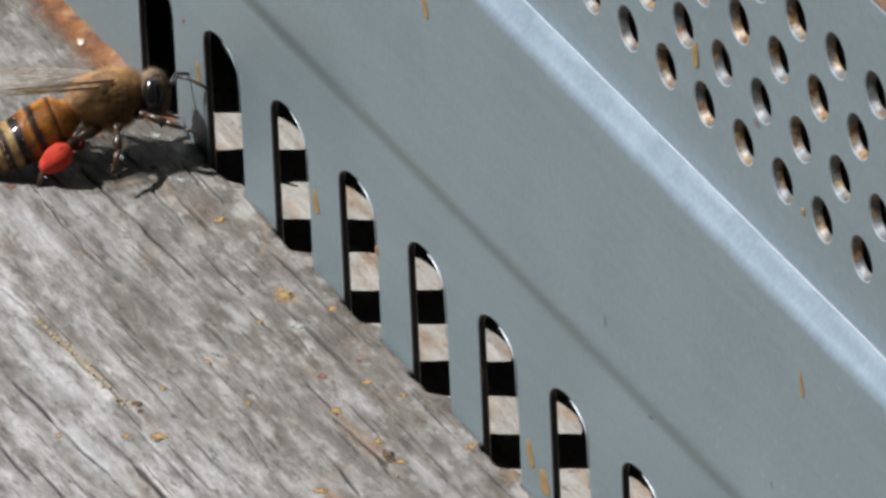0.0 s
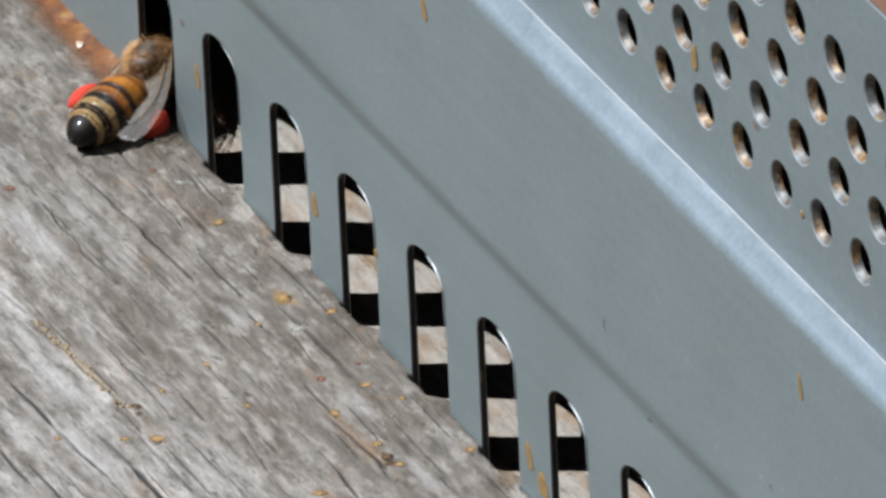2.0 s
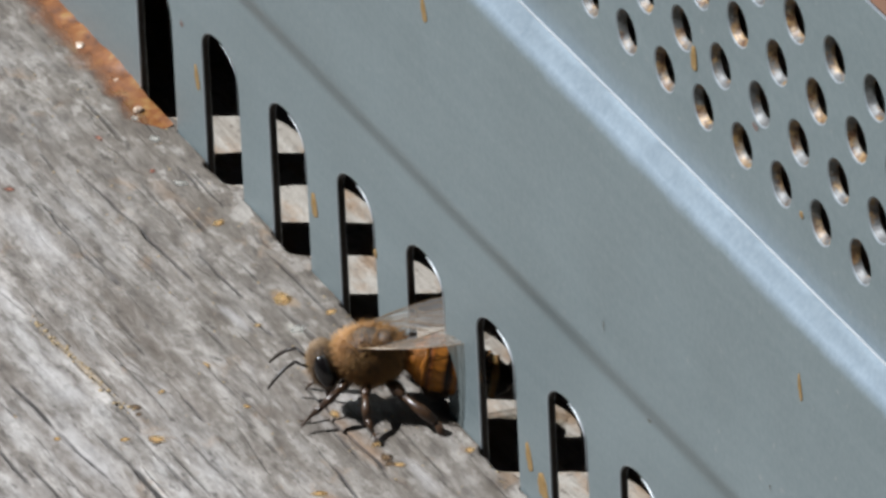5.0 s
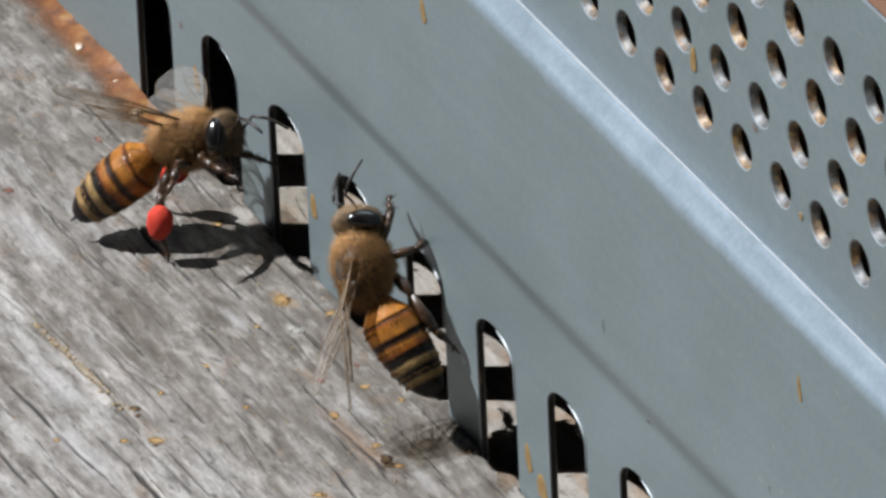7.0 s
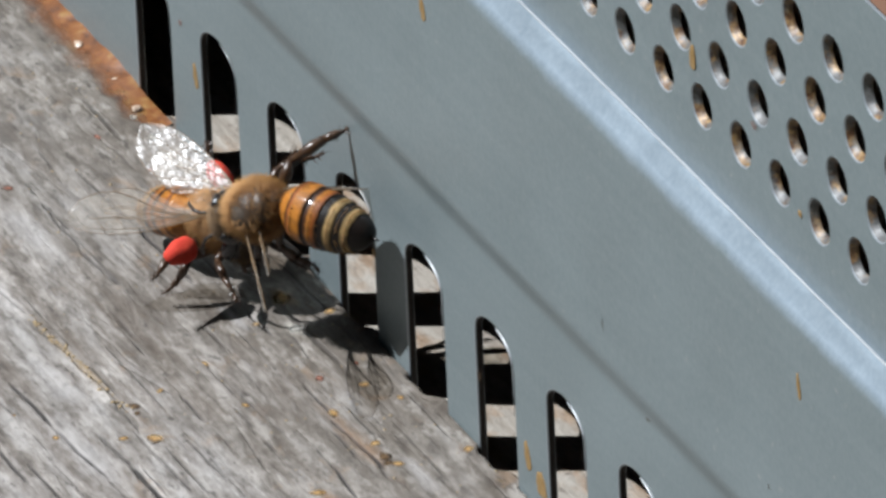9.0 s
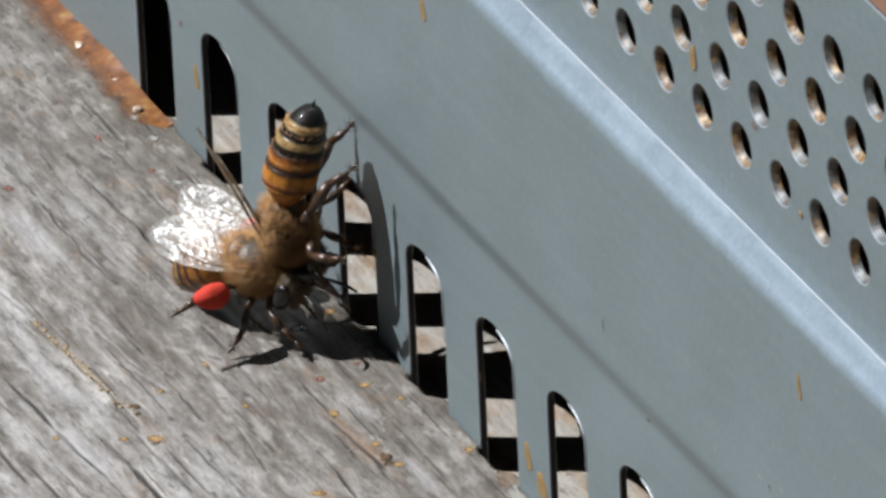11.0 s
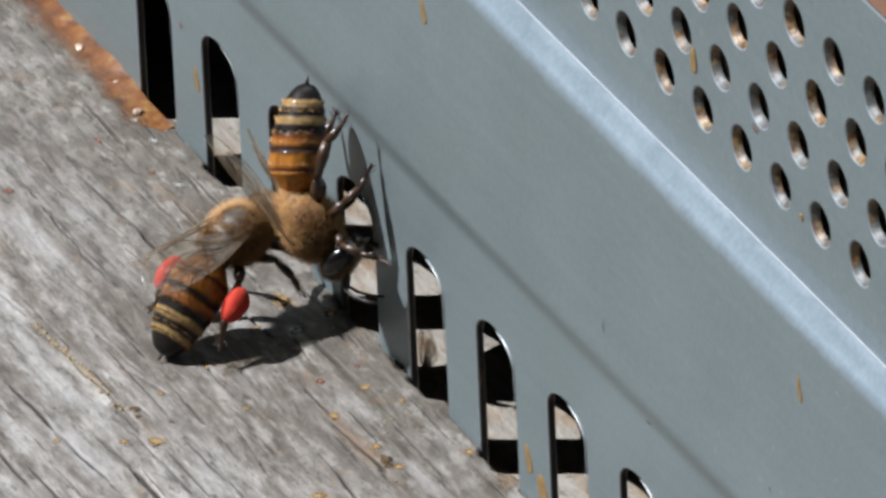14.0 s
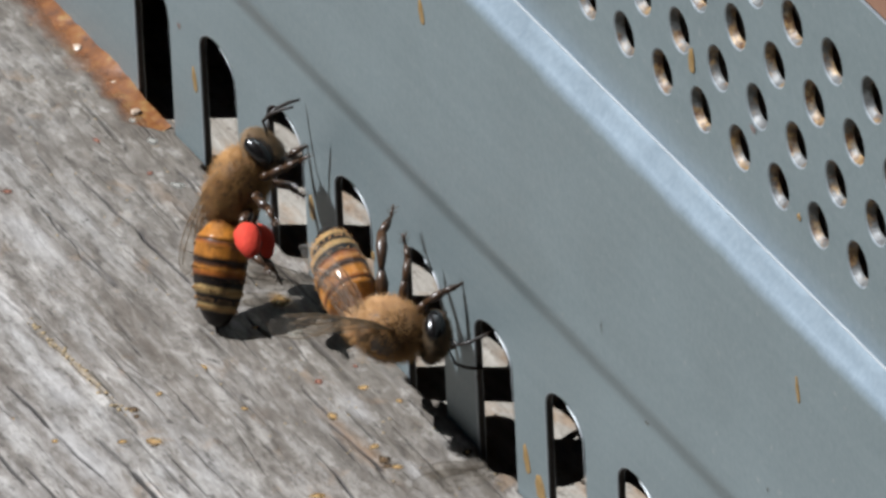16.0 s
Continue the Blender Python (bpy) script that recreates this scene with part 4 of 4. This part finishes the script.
LANDER = [
    (0, -62.00, -46.00, 4.40, 0, 0, 37),
    (4.2, -62.00, -46.00, 4.40, 0, 0, 37),
    (5, -35.00, -44.00, 30.00, 2, -9, 30),
    (5.7, 5.00, -30.00, 24.00, -2, 6, 39),
    (6.3, 25.43, -16.10, 10.99, -15, -31, 56),
    (6.5, 21.15, -12.74, 8.99, -15, -31, 56),
    (7, 16.50, -4.99, 6.47, -25, -27, 47),
    (7.5, 19.50, -4.29, 5.78, 24, -20, 34),
    (8, 20.12, -4.21, 4.43, 31, -13, 20),
    (8.5, 23.04, -4.86, 4.52, 27, 2, 25),
    (9, 23.64, -5.88, 4.03, 0, -7, 12),
    (11.3, 31.13, -6.45, 4.53, 25, 5, 29),
    (11.5, 31.53, -6.45, 4.53, 25, 5, 29),
    (12, 34.92, -5.78, 3.73, 13, 21, 35),
    (12.5, 35.93, -6.41, 4.01, -11, -15, 55),
    (13, 34.32, -7.70, 5.27, -12, -32, 51),
    (13.5, 27.75, -6.56, 3.99, -6, -13, 107),
    (14, 27.65, -6.49, 5.48, 7, -16, 109),
    (14.5, 29.33, -6.83, 6.32, 14, -18, 99),
    (15, 28.94, -7.12, 8.14, 4, -49, 82),
    (15.5, 25.94, -6.08, 7.57, -25, -44, 95),
    (16, 25.57, -5.37, 7.79, -44, -59, 98),
]
LANDER_ABDOMEN = [
    (0, 0, 0, 0),
    (4.2, 0, 0, 0),
    (5, 0, 0, 0),
    (5.7, 0, 0, 0),
    (6.3, 0, -9, 15),
    (6.5, 0, -9, 15),
    (7, 0, -14, 11),
    (7.5, 0, -23, 5),
    (8, 0, -12, 0),
    (8.5, 0, -19, 11),
    (9, 0, -10, -3),
    (11.3, 0, -39, 1),
    (11.5, 0, -39, 1),
    (12, 0, -40, -3),
    (12.5, 0, -5, -20),
    (13, 0, 6, -2),
    (13.5, 0, -13, 0),
    (14, 0, -24, 4),
    (14.5, 0, -35, -4),
    (15, 0, -14, -13),
    (15.5, 0, -32, 11),
    (16, 0, -15, 8),
]
GUARD = [
    (0, 42.00, 40.00, 0.00, 0, 0, -90),
    (4.2, 42.00, 14.00, 0.00, 0, 0, -90),
    (4.7, 42.00, 2.00, 1.20, 0, 0, -95),
    (5.1, 42.20, -5.50, 3.60, 0, 0, -130),
    (5.5, 43.50, -7.50, 4.20, 0, -5, 150),
    (5.9, 43.60, -6.50, 6.20, 0, -35, 110),
    (6.3, 43.55, -4.47, 8.08, -104, -53, 160),
    (6.5, 43.57, -4.47, 8.28, -104, -53, 160),
    (7, 43.09, -4.60, 10.19, -83, -51, -179),
    (7.5, 37.17, -4.31, 10.59, -40, -33, 161),
    (8, 35.88, -5.62, 12.01, -54, -2, -142),
    (8.5, 31.40, -5.73, 9.08, -72, 26, -138),
    (9, 30.74, -6.30, 8.56, -72, 28, -144),
    (10.15, 31.75, -6.12, 8.25, -70, 59, -173),
    (11.3, 32.75, -4.75, 7.34, -149, 77, 83),
    (11.5, 33.62, -4.75, 7.78, -149, 77, 83),
    (12, 33.96, -3.84, 7.42, -160, 83, 80),
    (12.5, 35.37, -4.97, 9.02, 169, 69, 38),
    (13, 32.51, -4.60, 8.27, 145, 66, 10),
    (13.5, 34.45, -4.55, 8.83, 147, 52, 31),
    (14, 34.08, -4.28, 8.67, 142, 51, 27),
    (14.5, 35.89, -4.50, 9.23, 135, 32, 27),
    (15, 38.77, -4.15, 7.38, 117, 26, 26),
    (15.5, 41.03, -3.82, 5.52, 101, 24, 32),
    (16, 46.76, -4.46, 7.54, 102, 13, 45),
]
GUARD_ABDOMEN = [
    (0, 0, 0, 0),
    (4.2, 0, -12, 0),
    (4.7, 0, -12, 0),
    (5.1, 0, -12, 0),
    (5.5, 0, -12, 0),
    (5.9, 0, -12, 0),
    (6.3, 0, -23, -8),
    (6.5, 0, -23, -8),
    (7, 0, -11, 1),
    (7.5, 0, -29, 18),
    (8, 0, 2, -28),
    (8.5, 0, 15, -38),
    (9, 0, 4, -32),
    (10.15, 0, -9, -7),
    (11.3, 0, -22, 17),
    (11.5, 0, -22, 17),
    (12, 0, -5, 13),
    (12.5, 0, -28, 10),
    (13, 0, -21, 8),
    (13.5, 0, -35, 8),
    (14, 0, -33, 6),
    (14.5, 0, -52, -6),
    (15, 0, -43, 4),
    (15.5, 0, -39, -7),
    (16, 0, -45, -7),
]
# bee paths end
# turns of wings and legs that stand out from the body: seconds, degrees
# limb turns begin
LANDER_RIGHT_WING = [
    (0, -5, 10, 22),
    (4.2, -5, 10, 22),
    (4.7, 0, 20, 85),
    (6.3, 15, 8, 84),
    (6.5, 22, 6, 60),
    (7, 6, 25, 65),
    (7.5, 34, -7, 57),
    (8, 38, 10, 60),
    (8.5, 35, 13, 45),
    (9, 36, 0, 60),
    (11.5, 18, -14, -5),
    (12, 34, 18, 26),
    (12.5, 34, 7, 11),
    (13, 34, 0, 13),
    (13.5, 33, -13, -13),
    (14, 32, 2, -2),
    (14.5, 28, -8, -8),
    (15, 59, 41, 58),
    (15.5, 41, 6, 51),
    (15.75, -6, 19, 12),
    (16, -50, 0, -25),
]
LANDER_LEFT_WING = [
    (0, 5, 10, -22),
    (4.2, 5, 10, -22),
    (4.7, 0, 20, -85),
    (6.3, -15, 8, -84),
    (6.5, -22, 6, -60),
    (7, -6, 25, -65),
    (7.5, 25, 41, 0),
    (8, 15, 37, -17),
    (8.5, 17, 28, -7),
    (9, 35, 23, 4),
    (11.5, 11, -12, -18),
    (12, 31, -7, -10),
    (12.5, 43, 6, -25),
    (13, -17, 16, -2),
    (13.5, -32, 10, 1),
    (14, -48, 7, -4),
    (14.5, -48, 14, -6),
    (14.75, -11, -11, -21),
    (15, 34, -19, -50),
    (15.5, 49, -17, -63),
    (16, 39, 4, -53),
]
GUARD_LEFT_WING = [
    (0, 5, 8, -12),
    (4.2, 5, 8, -12),
    (6.3, 5, 8, -12),
    (7.5, -50, -8, -31),
    (8, -64, 18, -73),
    (8.5, -41, 47, -65),
    (9, -39, 36, -52),
    (11.5, -21, 19, 22),
    (12, -13, 30, 20),
    (12.5, -26, 18, 4),
    (13, -31, 2, -28),
    (13.5, 4, 2, -24),
    (14, 7, 6, -6),
    (14.5, 7, -14, -16),
    (15, 6, -6, -16),
    (15.5, 10, 2, 21),
    (16, -5, 37, -33),
]
GUARD_RIGHT_WING = [
    (0, -5, 8, 12),
    (4.2, -5, 8, 12),
    (6.5, -4, -5, 38),
    (7, -12, 29, -9),
    (7.25, -41, -1, 3),
    (7.5, -78, -20, 29),
    (8, -87, -24, -14),
    (8.5, -80, -20, -19),
    (9, -83, -34, -14),
    (10.25, -45, -26, -2),
    (11.5, -8, -27, 12),
    (14, -4, -2, 37),
    (15, -7, -18, 5),
    (15.5, -12, -14, -23),
    (16, 10, -18, -27),
]
FORAGER_RIGHT_HIND_LEG = [
    (0, 1, 10, -26),
    (0.5, -6, 18, -34),
    (1, -25, 34, -27),
    (1.5, -13, 23, -31),
    (2, -13, 22, -41),
    (2.5, 11, 2, -46),
    (4, 0, 0, 0),
    (16, 0, 0, 0),
]
FORAGER_LEFT_HIND_LEG = [
    (0, 0, 0, 0),
    (4.2, 0, 0, 0),
    (1.5, 40, 28, -6),
    (2, 28, 22, -15),
    (2.25, 7, 9, -64),
    (2.5, 3, -13, -107),
    (3.25, -2, -7, -53),
    (4, 0, 0, 0),
    (16, 0, 0, 0),
]
LANDER_RIGHT_HIND_LEG = [
    (0, 0, 0, 0),
    (4.2, 0, 0, 0),
    (6.5, 22, -29, 7),
    (7, 42, -17, -13),
    (7.5, -19, 1, 31),
    (8, -36, 17, 48),
    (8.5, -47, 21, 38),
    (9, -28, 22, 70),
    (11.5, -54, 39, -2),
    (12, -38, 17, -15),
    (12.5, -36, 21, -3),
    (13, -18, 19, 38),
    (13.5, -16, 12, -20),
    (14, -19, 15, -10),
    (14.5, -40, 27, -24),
    (15, -20, 13, -19),
    (15.5, 3, -7, -16),
    (16, -16, -9, 22),
]
LANDER_LEFT_HIND_LEG = [
    (0, 0, 0, 0),
    (4.2, 0, 0, 0),
    (6.3, 0, 0, 0),
    (8, 60, 37, 24),
    (8.5, 63, 42, 23),
    (9, 85, 39, 40),
    (10.15, 36, 26, 10),
    (11.3, 0, 0, 0),
    (16, 0, 0, 0),
]
GUARD_LEFT_HIND_LEG = [
    (0, 0, 0, 0),
    (4.2, 0, 0, 0),
    (6.3, 0, 0, 0),
    (9.2, 0, 0, 0),
    (11.5, -23, -2, 22),
    (12, -11, 11, 16),
    (12.5, -19, -15, 11),
    (13, -24, -27, 12),
    (13.5, -15, -12, 9),
    (14, -15, -11, 10),
    (14.5, -3, -25, -7),
    (15, -7, -15, 1),
    (15.5, 7, -7, -6),
    (16, -9, -28, -5),
]
GUARD_LEFT_MIDDLE_LEG = [
    (0, 0, 0, 0),
    (4.2, 0, 0, 0),
    (6.3, 0, 0, 0),
    (9.2, 0, 0, 0),
    (13, -48, -5, 5),
    (13.5, -52, 7, 8),
    (14, -57, 9, 9),
    (14.5, -96, 9, 15),
    (15, -86, -1, 19),
    (15.5, -31, 11, 12),
    (16, -15, 8, 6),
]
GUARD_RIGHT_HIND_LEG = [
    (0, 0, 0, 0),
    (4.2, 0, 0, 0),
    (6.5, 33, -4, -29),
    (7, 13, 19, -18),
    (11.3, 0, 0, 0),
    (16, 0, 0, 0),
]
GUARD_RIGHT_MIDDLE_LEG = [
    (0, 0, 0, 0),
    (4.2, 0, 0, 0),
    (6.5, 42, 17, -23),
    (7, 79, -4, -28),
    (7.5, 13, 1, -20),
    (8, 3, 25, -53),
    (8.5, 9, 19, -44),
    (9, 14, 18, -43),
    (11.3, 0, 0, 0),
    (16, 0, 0, 0),
]
GUARD_RIGHT_FRONT_LEG = [
    (0, 0, 0, 0),
    (4.2, 0, 0, 0),
    (6.5, 5, 24, -9),
    (7, 40, -3, 32),
    (7.5, 12, -16, -6),
    (8, -10, -25, -63),
    (8.5, -4, 2, -116),
    (9, 0, 3, -112),
    (10.15, 1, 2, -56),
    (11.3, 0, 0, 0),
    (16, 0, 0, 0),
]
# limb turns end


forager = honey_bee("honey bee with red pollen loads walking into the slot", True, 22)
lander = honey_bee("honey bee with red pollen loads and spread clear wings", True, 40)
guard_bee = honey_bee("honey bee without pollen clinging beside the metal slots", False, 32)


def mm_pose(x, y, z, rx=0, ry=0, rz=0):
    return pose(x * MM, y * MM, z * MM, rx, ry, rz)


def key_bee(made, rows, bends, wing_rows, leg_rows, own_wings=None, own_legs=None):
    bee, top, tail, wings, limbs = made
    walk(bee, [(t, mm_pose(*row)) for t, *row in rows])
    walk(tail, [(t, mm_pose(-2.0, 0, -0.15, *turn)) for t, *turn in bends])
    for w, root, side, lag in wings:
        if own_wings and side in own_wings:
            walk(w, [(t, mm_pose(root[0], root[1] * side, root[2], *turn) @ pose(0, 0, 0, 0, 0, side * lag)) for t, *turn in own_wings[side]])
            continue
        walk(w, [(t, mm_pose(root[0], root[1] * side, root[2], side * twist, lift, -side * ((left if side > 0 else right) - lag))) for t, left, right, lift, twist in wing_rows])
    for l, kind, side, root in limbs:
        if own_legs and (kind, side) in own_legs:
            walk(l, [(t, mm_pose(root[0], root[1] * side, root[2], *turn)) for t, *turn in own_legs[kind, side]])
            continue
        phase = {"front": 0, "middle": 2, "hind": 4}[kind] + (1 if side > 0 else 0)
        rows_l = []
        for t, swing, reach in leg_rows:
            a = swing * math.sin(7.0 * t + phase * 2.1)
            rows_l.append((t, mm_pose(root[0], root[1] * side, root[2], side * (reach + 0.5 * a), reach * (2.6 if kind == "hind" else 0.4), a)))
        walk(l, rows_l)


def steps(t0, t1, swing, reach, every=0.25):
    n = round((t1 - t0) / every)
    return [(t0 + (t1 - t0) * i / n, swing, reach) for i in range(n + 1)]


def motions():
    # wings: seconds, sweep of the left and of the right pair, lift, twist
    key_bee(forager, FORAGER, FORAGER_ABDOMEN,
            [(0, 26, 26, 14, 5), (1, 18, 18, 6, 5), (2, 8, 8, -8, 5), (2.5, 4, 4, -20, 4), (16, 4, 4, -20, 4)],
            steps(0, 4, 16, 0) + [(16, 0, 0)], None, {("hind", -1): FORAGER_RIGHT_HIND_LEG, ("hind", 1): FORAGER_LEFT_HIND_LEG})
    key_bee(lander, LANDER, LANDER_ABDOMEN, (),
            [(0, 0, 0), (4.2, 0, 0), (4.9, 4, -14), (6.3, 6, -12), (6.5, 6, -12)] + steps(7, 9.2, 12, 0) + steps(11.3, 16, 14, 0),
            {1: LANDER_LEFT_WING, -1: LANDER_RIGHT_WING}, {("hind", 1): LANDER_LEFT_HIND_LEG, ("hind", -1): LANDER_RIGHT_HIND_LEG})
    key_bee(guard_bee, GUARD, GUARD_ABDOMEN, (),
            steps(0, 4.2, 10, 0, 0.6) + steps(6.3, 9.2, 14, 12) + steps(11.3, 16, 14, 10),
            {1: GUARD_LEFT_WING, -1: GUARD_RIGHT_WING}, {("hind", 1): GUARD_LEFT_HIND_LEG, ("middle", 1): GUARD_LEFT_MIDDLE_LEG, ("hind", -1): GUARD_RIGHT_HIND_LEG,
                                                         ("middle", -1): GUARD_RIGHT_MIDDLE_LEG, ("front", -1): GUARD_RIGHT_FRONT_LEG})


motions()
